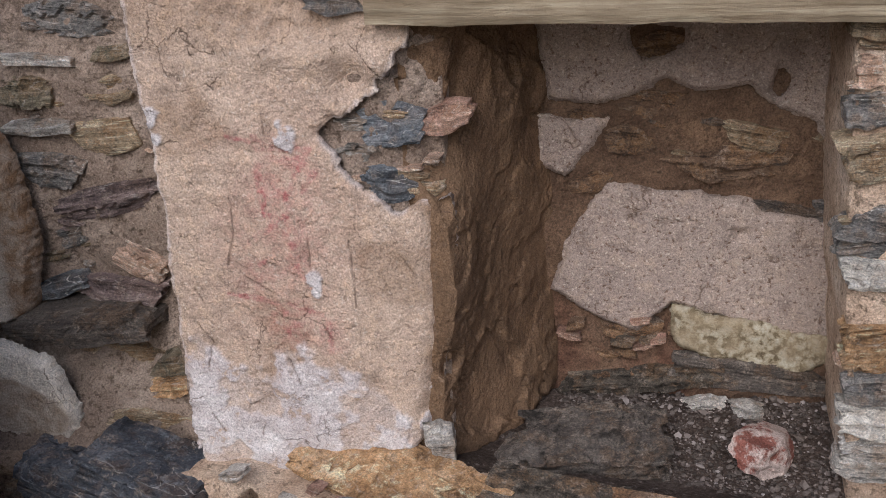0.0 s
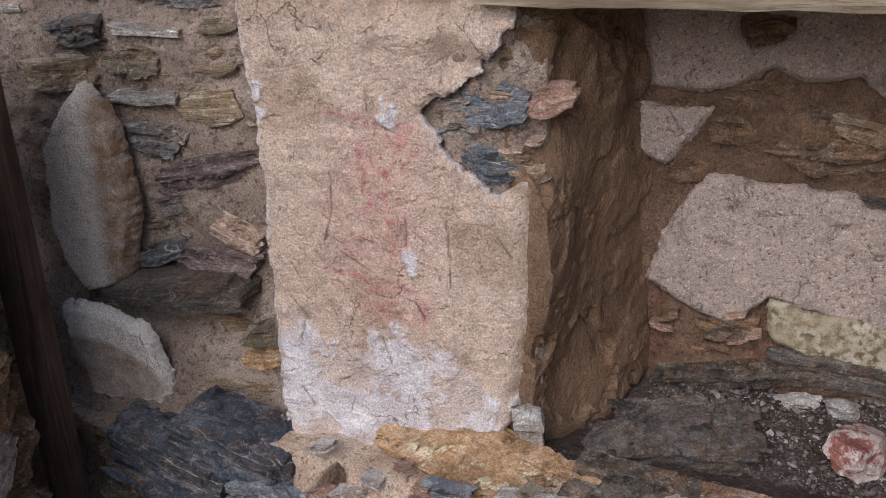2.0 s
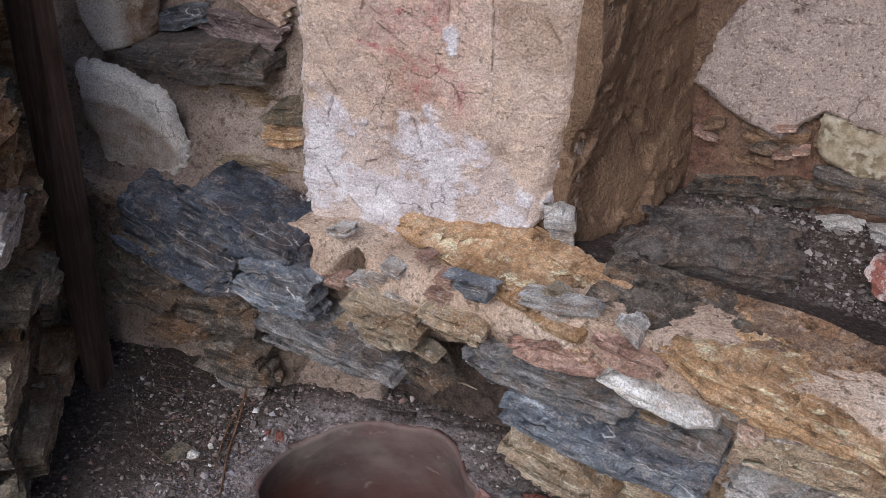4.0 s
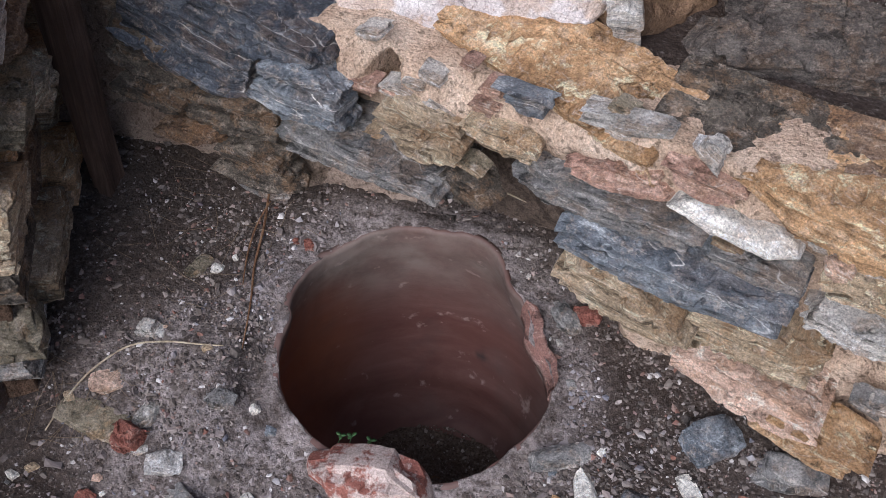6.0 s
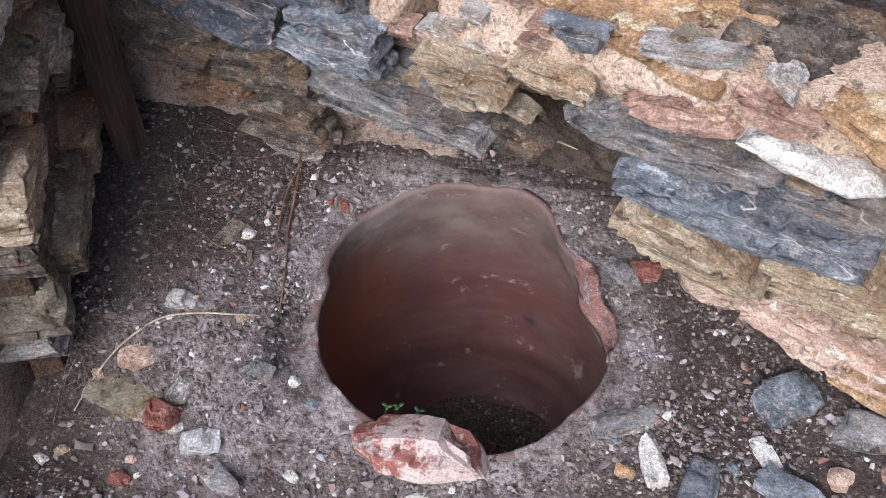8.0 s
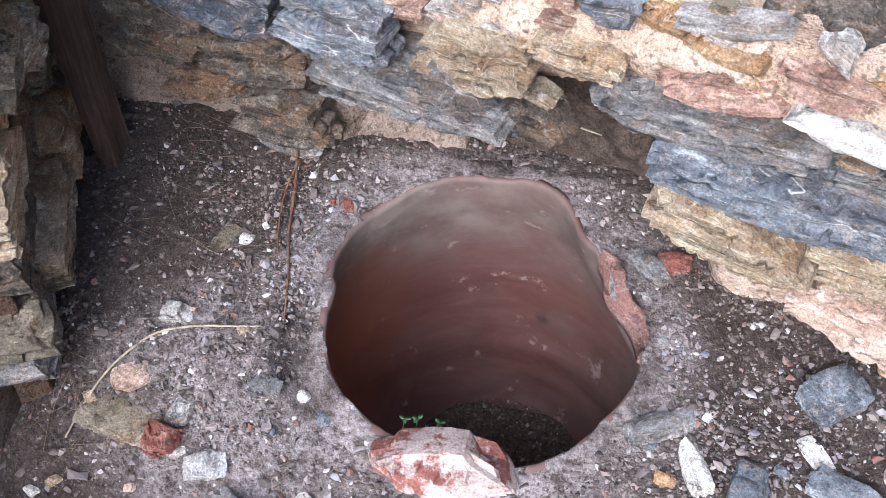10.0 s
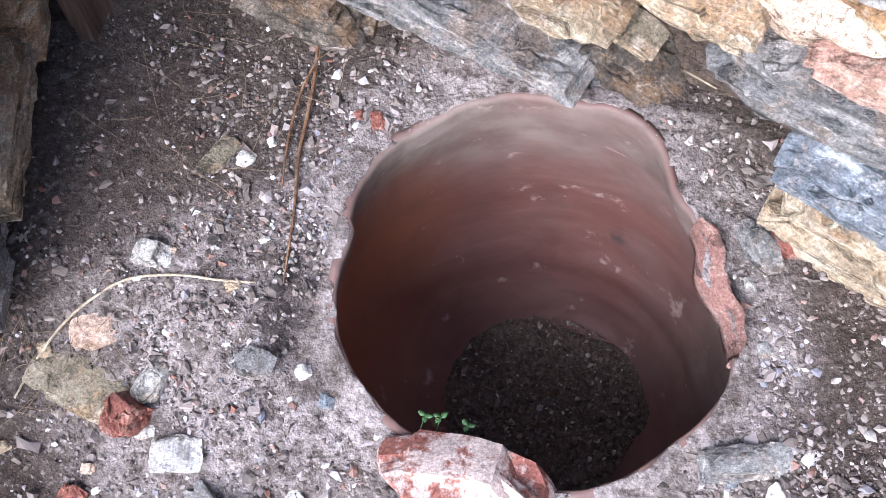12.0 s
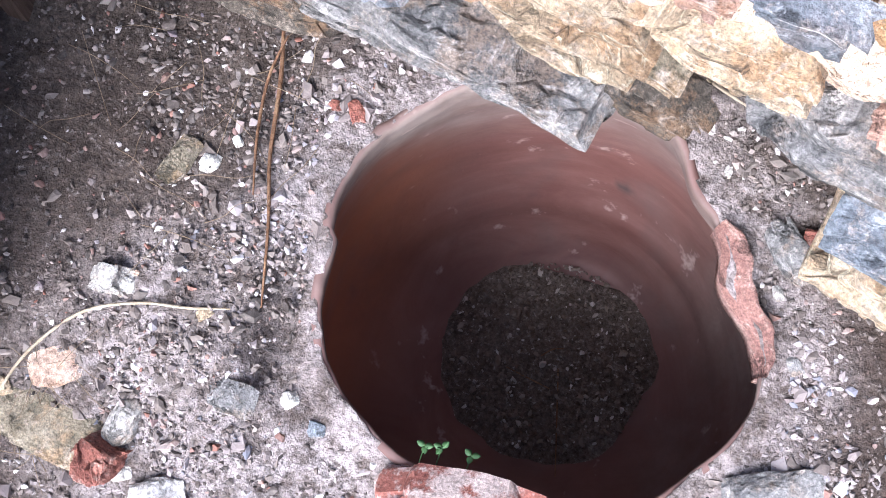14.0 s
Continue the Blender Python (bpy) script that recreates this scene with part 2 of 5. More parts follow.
def yellow_patch_mat():
    m = Nodes("mottled_lime_plaster")
    cells = m.noise(58, 4, 0.6, None, 0.25)
    col = m.ramp(cells, [(0.42, (0.13, 0.10, 0.06)), (0.47, (0.26, 0.215, 0.14)), (0.53, (0.34, 0.295, 0.21)), (0.62, (0.44, 0.40, 0.31))])
    col = m.mix(m.ramp(m.noise(9, 4, 0.6), [(0.42, 0.7), (0.55, 0.0)]), col, (0.30, 0.235, 0.15))
    col = grit(m, col, 0.7, 1.2)
    fine = m.noise(150, 4, 0.7)
    return m.done(col, 0.9, [(cells, 0.7, 0.006), (fine, 0.4, 0.002)], 0.2)


def jar_mat():
    """Red-brown fired clay with a worn grey lime film near the mouth."""
    m = Nodes("red_brown_pottery")
    turn = m.noise(4, 6, 0.65, m.scaled((1.6, 1.6, 5)), 0.6)
    col = m.ramp(turn, [(0.3, (0.078, 0.030, 0.024)), (0.5, (0.105, 0.045, 0.036)), (0.72, (0.135, 0.068, 0.056))])
    blot = m.noise(7, 5, 0.6)
    col = m.mix(m.ramp(blot, [(0.5, 0.0), (0.68, 0.7)]), col, (0.085, 0.05, 0.043))
    film_light = m.math("MULTIPLY", m.attr("white"), m.ramp(m.noise(6, 5, 0.65), [(0.3, 0.3), (0.6, 1.0)]))
    col = m.mix(film_light, col, m.ramp(m.noise(11, 6, 0.7), [(0.38, (0.115, 0.088, 0.074)), (0.62, (0.20, 0.158, 0.135))]))
    col = m.mix(m.ramp(m.noise(19, 4, 0.6), [(0.64, 0.0), (0.72, 0.5)]), col, (0.40, 0.31, 0.27))
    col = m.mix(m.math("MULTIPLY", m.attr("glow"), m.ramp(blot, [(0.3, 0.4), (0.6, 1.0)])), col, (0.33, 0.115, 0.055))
    col = m.mix(m.attr("crack"), col, (0.03, 0.022, 0.02))
    col = m.mix(m.attr("red"), col, (0.36, 0.14, 0.09))
    fine = m.noise(130, 4, 0.6)
    return m.done(col, m.ramp(blot, [(0.3, 0.55), (0.7, 0.8)]), [(turn, 0.25, 0.006), (fine, 0.25, 0.001)], 0.35)


def dirt_mat(name, a, b, c, pale=0.5):
    m = Nodes(name)
    big, mid, fine = m.noise(3.5, 5, 0.6), m.noise(26, 6, 0.7), m.noise(170, 4, 0.75)
    col = m.ramp(big, [(0.32, a), (0.5, b), (0.68, c)])
    grain = m.noise(95, 4, 0.8)
    col = m.mix(m.ramp(grain, [(0.36, 0.75), (0.5, 0.0)]), col, (0.07, 0.05, 0.04))
    col = m.mix(m.math("MULTIPLY", m.ramp(grain, [(0.58, 0.0), (0.68, 1.0)]), pale), col, (0.46, 0.41, 0.37))
    col = m.mix(m.math("MULTIPLY", m.attr("stain_shade"), m.ramp(mid, [(0.3, 1.0), (0.65, 0.5)])), col, (0.08, 0.062, 0.05))
    col = m.mix(m.math("MULTIPLY", m.attr("white"), m.ramp(m.noise(34, 6, 0.75), [(0.40, 0.12), (0.54, 1.0)])), col, (0.46, 0.395, 0.375))
    col = grit(m, col, 0.5, 1.6, 120)
    return m.done(col, 0.97, [(mid, 0.9, 0.014), (grain, 1.0, 0.008), (fine, 0.9, 0.004)], 0.1)


DIRT = dirt_mat("gritty_soil", (0.052, 0.038, 0.031), (0.083, 0.063, 0.052), (0.12, 0.096, 0.083))
DIRT_DARK = dirt_mat("dark_soil", (0.085, 0.066, 0.053), (0.14, 0.11, 0.088), (0.20, 0.162, 0.13), 0.6)
DIRT_NICHE = dirt_mat("brown_niche_soil", (0.062, 0.045, 0.036), (0.098, 0.073, 0.06), (0.14, 0.108, 0.09), 0.4)
YELLOW = yellow_patch_mat()
JAR = jar_mat()


def gravel_mat(name, stops):
    m = Nodes(name)
    r = m.t.nodes.new("ShaderNodeNewGeometry").outputs["Random Per Island"]
    col = m.ramp(r, stops)
    col = m.mix(m.ramp(m.noise(90, 4, 0.7), [(0.45, 0.0), (0.7, 0.4)]), col, (0.28, 0.23, 0.2))
    return m.done(col, 0.9, [(m.noise(260, 3, 0.6), 0.4, 0.002)], 0.2)


GRAVEL = gravel_mat("mixed_gravel", [(0.0, (0.035, 0.029, 0.026)), (0.35, (0.085, 0.068, 0.058)), (0.65, (0.16, 0.13, 0.112)), (0.84, (0.27, 0.23, 0.205)), (0.9, (0.19, 0.085, 0.06)), (0.96, (0.36, 0.325, 0.30)), (1.0, (0.62, 0.585, 0.555))])
GRAVEL_BROWN = gravel_mat("brown_gravel", [(0.0, (0.04, 0.032, 0.027)), (0.5, (0.10, 0.08, 0.068)), (0.85, (0.20, 0.165, 0.145)), (1.0, (0.40, 0.355, 0.33))])


def wood_mat(name, a, b, c, grain=(3, 90, 90)):
    m = Nodes(name)
    g = m.noise(1.0, 9, 0.75, m.scaled(grain), 0.4)
    col = m.ramp(g, [(0.36, a), (0.5, b), (0.62, c)])
    col = m.mix(m.ramp(m.noise(11, 5, 0.6), [(0.45, 0.0), (0.7, 0.5)]), col, a)
    return m.done(col, 0.85, [(g, 1.0, 0.008), (m.noise(200, 3, 0.6), 0.4, 0.002)], 0.2)


WOOD_PALE = wood_mat("weathered_wood", (0.20, 0.145, 0.09), (0.36, 0.285, 0.19), (0.48, 0.40, 0.28))
WOOD_DARK = wood_mat("dark_stained_wood", (0.045, 0.028, 0.02), (0.095, 0.06, 0.044), (0.15, 0.10, 0.075), (60, 60, 3))
TWIG = wood_mat("dry_twig", (0.09, 0.045, 0.024), (0.17, 0.09, 0.048), (0.26, 0.16, 0.09), (40, 40, 40))
STRAW = wood_mat("dry_straw", (0.30, 0.23, 0.15), (0.45, 0.37, 0.26), (0.55, 0.47, 0.35), (40, 40, 40))


STRAW_BROWN = wood_mat("brown_straw", (0.13, 0.09, 0.055), (0.22, 0.16, 0.105), (0.33, 0.25, 0.17), (40, 40, 40))


def plain_mat(name, colour, rough, vary=0.3):
    m = Nodes(name)
    col = m.mix(m.ramp(m.noise(40, 4, 0.6), [(0.35, 0.0), (0.7, vary)]), colour, tuple(0.45 * c for c in colour))
    return m.done(col, rough, [(m.noise(180, 3, 0.6), 0.3, 0.001)], 0.3)


LEAF = plain_mat("green_leaf", (0.05, 0.105, 0.035), 0.6)


def limed_mat():
    """Red fired clay under a worn coat of whitish lime."""
    m = Nodes("limed_terracotta")
    big = m.noise(13, 6, 0.7)
    col = m.ramp(m.noise(30, 6, 0.7), [(0.35, (0.17, 0.06, 0.045)), (0.65, (0.28, 0.115, 0.085))])
    col = m.mix(m.ramp(big, [(0.44, 0.0), (0.50, 1.0)]), col, (0.46, 0.365, 0.32))
    return m.done(grit(m, col), 0.85, [(big, 0.6, 0.006), (m.noise(200, 5, 0.75), 0.6, 0.002)], 0.25)


TERRACOTTA_LIME = limed_mat()
LIME = rock_mat("lime_crust", (0.2, 0.185, 0.17), (0.40, 0.37, 0.34), (0.62, 0.60, 0.57), 0.0, 40, 0.0)
LITTER = gravel_mat("leaf_litter", [(0.0, (0.07, 0.05, 0.036)), (0.5, (0.10, 0.075, 0.057)), (0.9, (0.18, 0.14, 0.108)), (1.0, (0.50, 0.45, 0.40))])
RIM_CLAY = rock_mat("broken_clay_rim", (0.17, 0.085, 0.066), (0.26, 0.135, 0.108), (0.40, 0.27, 0.23), 0.0, 12, 0.0)
TERRACOTTA = rock_mat("broken_terracotta", (0.13, 0.045, 0.032), (0.22, 0.082, 0.058), (0.30, 0.145, 0.11), 0.0, 9, 0.0)

# ---- mesh helpers ----


def holder(name, x, y, z):
    ob = new(name)
    ob.location = (x, y, z)
    ob.empty_display_size = 0.1
    return ob


def mesh_part(name, verts, faces, mat, parent=None, label="", attrs=None, flat=True, mats=None, slots=None):
    me = bpy.data.meshes.new(name)
    me.from_pydata([tuple(v) for v in verts], [], faces)
    for m in mats or [mat]:
        me.materials.append(m)
    if slots is not None:
        me.polygons.foreach_set("material_index", slots)
    if not flat:
        me.polygons.foreach_set("use_smooth", [True] * len(me.polygons))
    for key, values in (attrs or {}).items():
        a = me.attributes.new(key, "FLOAT", "POINT")
        a.data.foreach_set("value", np.asarray(values, dtype=np.float32))
    me.update()
    ob = new(name, me)
    if parent is not None:
        ob.parent = parent
        ob.matrix_parent_inverse = Matrix.Translation(parent.location).inverted()
    if label:
        tagged(ob, label)
    return ob


def sheet(name, us, vs, frame_axes, mat, sdf=None, height=None, attrs=None, back=0.02, parent=None, label="", smooth_faces=True, follow=False):
    """A solid slab over a plane: a fine front with relief and a ragged outline, with its edge turned back by a depth.
    frame_axes: origin, u, v and outward normal."""
    o, uu, vv, nn = (np.array(a, float) for a in frame_axes)
    U, V = np.meshgrid(us, vs, indexing="ij")
    S = sdf(U, V) if sdf else np.full(U.shape, -1.0)
    step = float(us[1] - us[0])
    if sdf:
        eps = 1e-4
        gx, gy = (sdf(U + eps, V) - S) / eps, (sdf(U, V + eps) - S) / eps
        g = np.maximum(np.hypot(gx, gy), 0.3)
        move = np.clip(S, 0, 1.5 * step) * (S > 0)
        U, V = U - move * gx / g**2, V - move * gy / g**2
    H = height(U, V, np.minimum(S, 0)) if height else np.zeros(U.shape)
    keep = S < step
    cell = keep[:-1, :-1] & keep[1:, :-1] & keep[:-1, 1:] & keep[1:, 1:]
    cell &= (np.minimum.reduce([S[:-1, :-1], S[1:, :-1], S[:-1, 1:], S[1:, 1:]]) < 0)
    index = np.full(U.shape, -1)
    used = np.zeros(U.shape, bool)
    for a, b in ((slice(None, -1), slice(None, -1)), (slice(1, None), slice(None, -1)), (slice(None, -1), slice(1, None)), (slice(1, None), slice(1, None))):
        used[a, b] |= cell
    index[used] = np.arange(used.sum())
    P = o + U[..., None] * uu + V[..., None] * vv + H[..., None] * nn
    verts = P[used]
    i, j = np.nonzero(cell)
    quads = np.stack([index[i, j], index[i + 1, j], index[i + 1, j + 1], index[i, j + 1]], 1)
    handed = np.dot(np.cross(uu, vv), nn) > 0
    if not handed:
        quads = quads[:, ::-1]
    values = {k: f(U, V, S)[used] for k, f in (attrs or {}).items()}
    edges = {}
    for q in quads.tolist():
        for a, b in zip(q, q[1:] + q[:1]):
            if (b, a) in edges:
                del edges[(b, a)]
            else:
                edges[(a, b)] = 1
    rim = sorted({a for e in edges for a in e})
    low = {a: len(verts) + n for n, a in enumerate(rim)}
    deep = verts[rim] - nn * ((0 if follow else H[used][rim]) + back * np.ones(len(rim)))[:, None]
    allv = np.concatenate([verts, deep]) if rim else verts
    faces = quads.tolist() + [(b, a, low[a], low[b]) for a, b in edges]
    if sdf is None:
        nu, nv = len(us), len(vs)
        corners = [low[int(index[i, j])] for i, j in ((0, 0), (0, nv - 1), (nu - 1, nv - 1), (nu - 1, 0))]
        faces.append(tuple(corners if handed else corners[::-1]))
    for k in values:
        values[k] = np.concatenate([values[k], values[k][rim]])
    ob = mesh_part(name, allv, faces, mat, parent, label, values, flat=not smooth_faces)
    return ob


def box_grid(nx, ny, nz):
    """Points of a box surface in -1..1 and its faces."""
    index, pts, faces = {}, [], []

    def at(i, j, k):
        if (i, j, k) not in index:
            index[i, j, k] = len(pts)
            pts.append((2 * i / nx - 1, 2 * j / ny - 1, 2 * k / nz - 1))
        return index[i, j, k]

    for i in range(nx):
        for j in range(ny):
            faces.append((at(i, j, 0), at(i, j + 1, 0), at(i + 1, j + 1, 0), at(i + 1, j, 0)))
            faces.append((at(i, j, nz), at(i + 1, j, nz), at(i + 1, j + 1, nz), at(i, j + 1, nz)))
    for i in range(nx):
        for k in range(nz):
            faces.append((at(i, 0, k), at(i + 1, 0, k), at(i + 1, 0, k + 1), at(i, 0, k + 1)))
            faces.append((at(i, ny, k), at(i, ny, k + 1), at(i + 1, ny, k + 1), at(i + 1, ny, k)))
    for j in range(ny):
        for k in range(nz):
            faces.append((at(0, j, k), at(0, j, k + 1), at(0, j + 1, k + 1), at(0, j + 1, k)))
            faces.append((at(nx, j, k), at(nx, j + 1, k), at(nx, j + 1, k + 1), at(nx, j, k + 1)))
    return np.array(pts), faces


def rock_points(length, depth, thick, seed, rough=1.0, layers=7, fine=0.0062, worn=0.0, chop=0.72, split=1.0):
    """A broken slab of layered rock about the origin: length x, depth y, thickness z. Split ends, chopped corners, stepped layers."""
    rng = random.Random(seed * 7 + 3)
    n = [max(5, min(52, round(s / fine))) for s in (length, depth, thick)]
    q, faces = box_grid(*n)
    x, y, z = q.T
    half = np.array([length, depth, thick]) / 2
    lo, hi = rng.uniform(0.6, 1.0), rng.uniform(0.6, 1.0)
    taper = 1 - (1 - lo) * smooth(0.1, 1, -x) - (1 - hi) * smooth(0.1, 1, x)
    shift = rng.uniform(-1, 1)
    zz = z * taper + shift * (1 - taper)
    slant0, slant1 = rng.uniform(-0.7, 0.7), rng.uniform(-0.7, 0.7)
    xx = x + np.where(x > 0, slant1, slant0) * z * np.abs(x) * min(0.5, thick / length)
    p = np.stack([xx, y, zz], 1) * half
    if worn:
        r = (np.abs(q) ** 4).sum(1) ** 0.25
        p = p * (1 - worn + worn / r)[:, None]
    small = min(length, thick, depth)
    # flat breaks across the corners
    for k in range(7):
        d = np.array([rng.uniform(-1, 1), rng.uniform(-1, 1), rng.uniform(-1, 1)])
        if k < 4:
            d[1] = -abs(d[1]) - 0.2
        d = d / half
        d /= np.linalg.norm(d)
        reach = (np.abs(d) * half).sum() * rng.uniform(chop, chop + 0.2)
        over = np.maximum(p @ d - reach, 0)
        p -= over[:, None] * d
    off = seed * 3.7
    f = 1.3 / max(small, 0.015)
    amp = 0.055 * small * rough
    for a in range(3):
        p[:, a] += amp * fbm(q[:, 0] * half[0] * f + off, q[:, 1] * half[1] * f + 5 * a, q[:, 2] * half[2] * f * 2 + 11, 4, seed + a)
    level = np.floor((z + 1) * layers / 2 + 0.3 * vnoise(x * length * 14 + off, y * 2, 0, seed) + 0.25 * vnoise(x * length * 70 + off, y * 5, 0, seed + 3))
    jut = np.array([rng.uniform(-1, 1) for _ in range(layers + 5)])
    step = jut[np.clip(level.astype(int) + 2, 0, layers + 4)] * 0.15 * min(thick, 0.06) * min(rough, 1.3)
    set_in = split * min(1.0, thick / 0.06) if rough <= 1.2 else 0.0
    nick = np.maximum(fbm(q[:, 0] * half[0] * 24 + off, q[:, 1] * half[1] * 24, q[:, 2] * half[2] * 75, 3, seed + 7), 0.0)
    p[:, 1] += 0.015 * set_in * nick * smooth(0.2, -0.7, y)
    p[:, 2] += 0.005 * set_in * np.round(2.5 * fbm(q[:, 0] * half[0] * 16 + off, q[:, 1] * half[1] * 22, 4, 3, seed + 8)) * np.abs(z) ** 3
    p[:, 1] -= step * smooth(0.5, -0.6, y)
    p[:, 0] += step * np.sign(x) * smooth(0.75, 1.0, np.abs(x)) * 1.6
    return p, faces


WALL_TURN = {}


def stone(parent, kind, place, length, thick, tilt, seed, depth=0.0, label=""):
    """A stone set in a wall: place is the middle of its face."""
    turn = WALL_TURN[parent.name]
    depth = depth or min(0.16, max(0.06, 0.6 * length))
    thick *= 0.96
    block = parent.name in ("pillar", "wall_back", "niche_back", "jamb")
    p, faces = rock_points(length, depth, thick, seed + 1, layers=3 if block else 7, split=0.2 if block else 0.8)
    ob = mesh_part("stone", p, faces, ROCK[kind])
    m = Matrix.Rotation(radians(turn), 4, "Z") @ Matrix.Rotation(radians(-tilt), 4, "Y")
    n = Matrix.Rotation(radians(turn), 4, "Z") @ Vector((0, 1, 0))
    ob.parent = parent
    ob.matrix_parent_inverse = Matrix.Translation(parent.location).inverted()
    ob.matrix_basis = Matrix.Translation(Vector(place) + n * (depth / 2)) @ m
    if label:
        tagged(ob, label)
    return ob


def rock(name, kind, place, length, depth, thick, turn, seed, label, category="stone", group="", mat=None, tip=(0, 0), rough=2.4, worn=0.5, sink=0.25):
    """A loose rock lying on the ground; place is its base."""
    p, faces = rock_points(length, depth, thick, seed, rough, 3, max(0.004, length / 18), worn, 0.56)
    p = np.array([Euler((radians(tip[0]), radians(tip[1]), radians(turn))).to_matrix() @ Vector(v) for v in p])
    p[:, 2] -= p[:, 2].min()
    ob = mesh_part(name, p, faces, mat or ROCK[kind])
    ob.location = (place[0], place[1], place[2] - sink * thick)
    return tagged(ob, label, category, group)


def tube(name, pts, radii, mat, parent=None, label="", sides=7, seed=0, attrs=None):
    """A tapered strand along points."""
    pts = [Vector(p) for p in pts]
    dense, rad = [], []
    for k in range(len(pts) - 1):
        p0, p1, p2, p3 = pts[max(k - 1, 0)], pts[k], pts[k + 1], pts[min(k + 2, len(pts) - 1)]
        for s in range(6):
            t = s / 6
            dense.append(0.5 * (2 * p1 + (p2 - p0) * t + (2 * p0 - 5 * p1 + 4 * p2 - p3) * t * t + (3 * p1 - p0 - 3 * p2 + p3) * t**3))
            rad.append(radii[k] * (1 - t) + radii[k + 1] * t)
    dense.append(pts[-1])
    rad.append(radii[-1])
    verts, faces = [], []
    for k, p in enumerate(dense):
        d = (dense[min(k + 1, len(dense) - 1)] - dense[max(k - 1, 0)]).normalized()
        a = d.orthogonal().normalized()
        b = d.cross(a)
        for s in range(sides):
            w = 2 * math.pi * s / sides
            verts.append(p + (a * math.cos(w) + b * math.sin(w)) * rad[k])
    for k in range(len(dense) - 1):
        for s in range(sides):
            faces.append((k * sides + s, k * sides + (s + 1) % sides, (k + 1) * sides + (s + 1) % sides, (k + 1) * sides + s))
    faces.append(tuple(range(sides))[::-1])
    faces.append(tuple((len(dense) - 1) * sides + s for s in range(sides)))
    return mesh_part(name, verts, faces, mat, parent, label, flat=False)


def ground_z(x, y):
    x, y = np.asarray(x, float), np.asarray(y, float)
    y = np.clip(y, -0.6, 0.75)
    round_jar = -0.09 + 0.34 * np.clip(y, 0.03, 0.6) + 0.1 * np.minimum(y - 0.03, 0)
    left = 0.028 + 0.14 * np.clip(y, 0.2, 0.75) + 0.48 * np.clip(y - 0.2, -0.22, 0) + 0.1 * np.minimum(y + 0.02, 0)
    right = 0.18 * y - 0.02
    a, b = smooth(-0.14, -0.3, x), smooth(0.27, 0.45, x)
    return round_jar * (1 - a - b) + left * a + right * b + 0.006 * fbm(x * 9, y * 9, 0, 3, 5)


def scatter(name, count, spot, size, mat, seed, label, category, lift=0.3, parent=None, flatness=0.6):
    """Many small angular stones, joined: nobody could count them."""
    rng = np.random.default_rng(seed)
    t = (1 + 5**0.5) / 2
    base = np.array([(-1, t, 0), (1, t, 0), (-1, -t, 0), (1, -t, 0), (0, -1, t), (0, 1, t), (0, -1, -t), (0, 1, -t), (t, 0, -1), (t, 0, 1), (-t, 0, -1), (-t, 0, 1)]) / 1.9
    tri = np.array([(0, 11, 5), (0, 5, 1), (0, 1, 7), (0, 7, 10), (0, 10, 11), (1, 5, 9), (5, 11, 4), (11, 10, 2), (10, 7, 6), (7, 1, 8), (3, 9, 4), (3, 4, 2), (3, 2, 6), (3, 6, 8), (3, 8, 9), (4, 9, 5), (2, 4, 11), (6, 2, 10), (8, 6, 7), (9, 8, 1)])
    verts, faces, n = [], [], 0
    while n < count:
        p = spot(rng)
        if p is None:
            continue
        s = size(rng)
        b = base * (1 + 0.35 * rng.standard_normal((12, 1))) * s * np.array([rng.uniform(0.8, 1.4), rng.uniform(0.6, 1.0), rng.uniform(0.4, 1.0) * flatness / 0.6])
        a, c = rng.uniform(0, 6.28), rng.uniform(-0.5, 0.5)
        rz = np.array([[np.cos(a), -np.sin(a), 0], [np.sin(a), np.cos(a), 0], [0, 0, 1]])
        rx = np.array([[1, 0, 0], [0, np.cos(c), -np.sin(c)], [0, np.sin(c), np.cos(c)]])
        verts.append(b @ rx.T @ rz.T + np.array(p) + (0, 0, lift * s))
        faces.append(tri + 12 * n)
        n += 1
    ob = mesh_part(name, np.concatenate(verts), np.concatenate(faces).tolist(), mat, parent)
    return tagged(ob, label, category, "", "stuff")


# ---- ground ----
JX, JY, JR = 0.026, 0.357, 0.226


def spread(a, b, c, d, step, n):
    """Even steps from b to c, growing ones out to a and d."""
    mid = np.arange(b, c, step)
    k = np.linspace(0, 1, n + 1)[1:]
    return np.concatenate([(b + (a - b) * k**3)[::-1], mid, mid[-1] + (d - mid[-1]) * k**3])


def mouth_bend(a):
    """The mouth is pinched behind the broken lip and drawn out to both sides."""
    bumps = ((-0.033, 0.84, 0.28), (-0.030, 0.36, 0.22), (0.015, -0.16, 0.26), (0.014, 2.75, 0.40), (-0.008, -2.2, 0.35), (-0.036, -1.62, 0.33), (-0.007, 1.75, 0.40))
    return sum(h * np.exp(-(((a - at) / wide) ** 2)) for h, at, wide in bumps)


def jar_wob(a):
    a = (np.asarray(a) + math.pi) % (2 * math.pi) - math.pi
    return 0.006 * vnoise(np.cos(a) * 2.2 + 4, np.sin(a) * 2.2, 0, 3) + 0.0015 * vnoise(np.cos(a) * 14, np.sin(a) * 14, 2, 4) + mouth_bend(a)


def jar_ring(x, y):
    a = np.arctan2(y - JY, x - JX)
    return np.hypot(x - JX, y - JY) - JR - jar_wob(a)


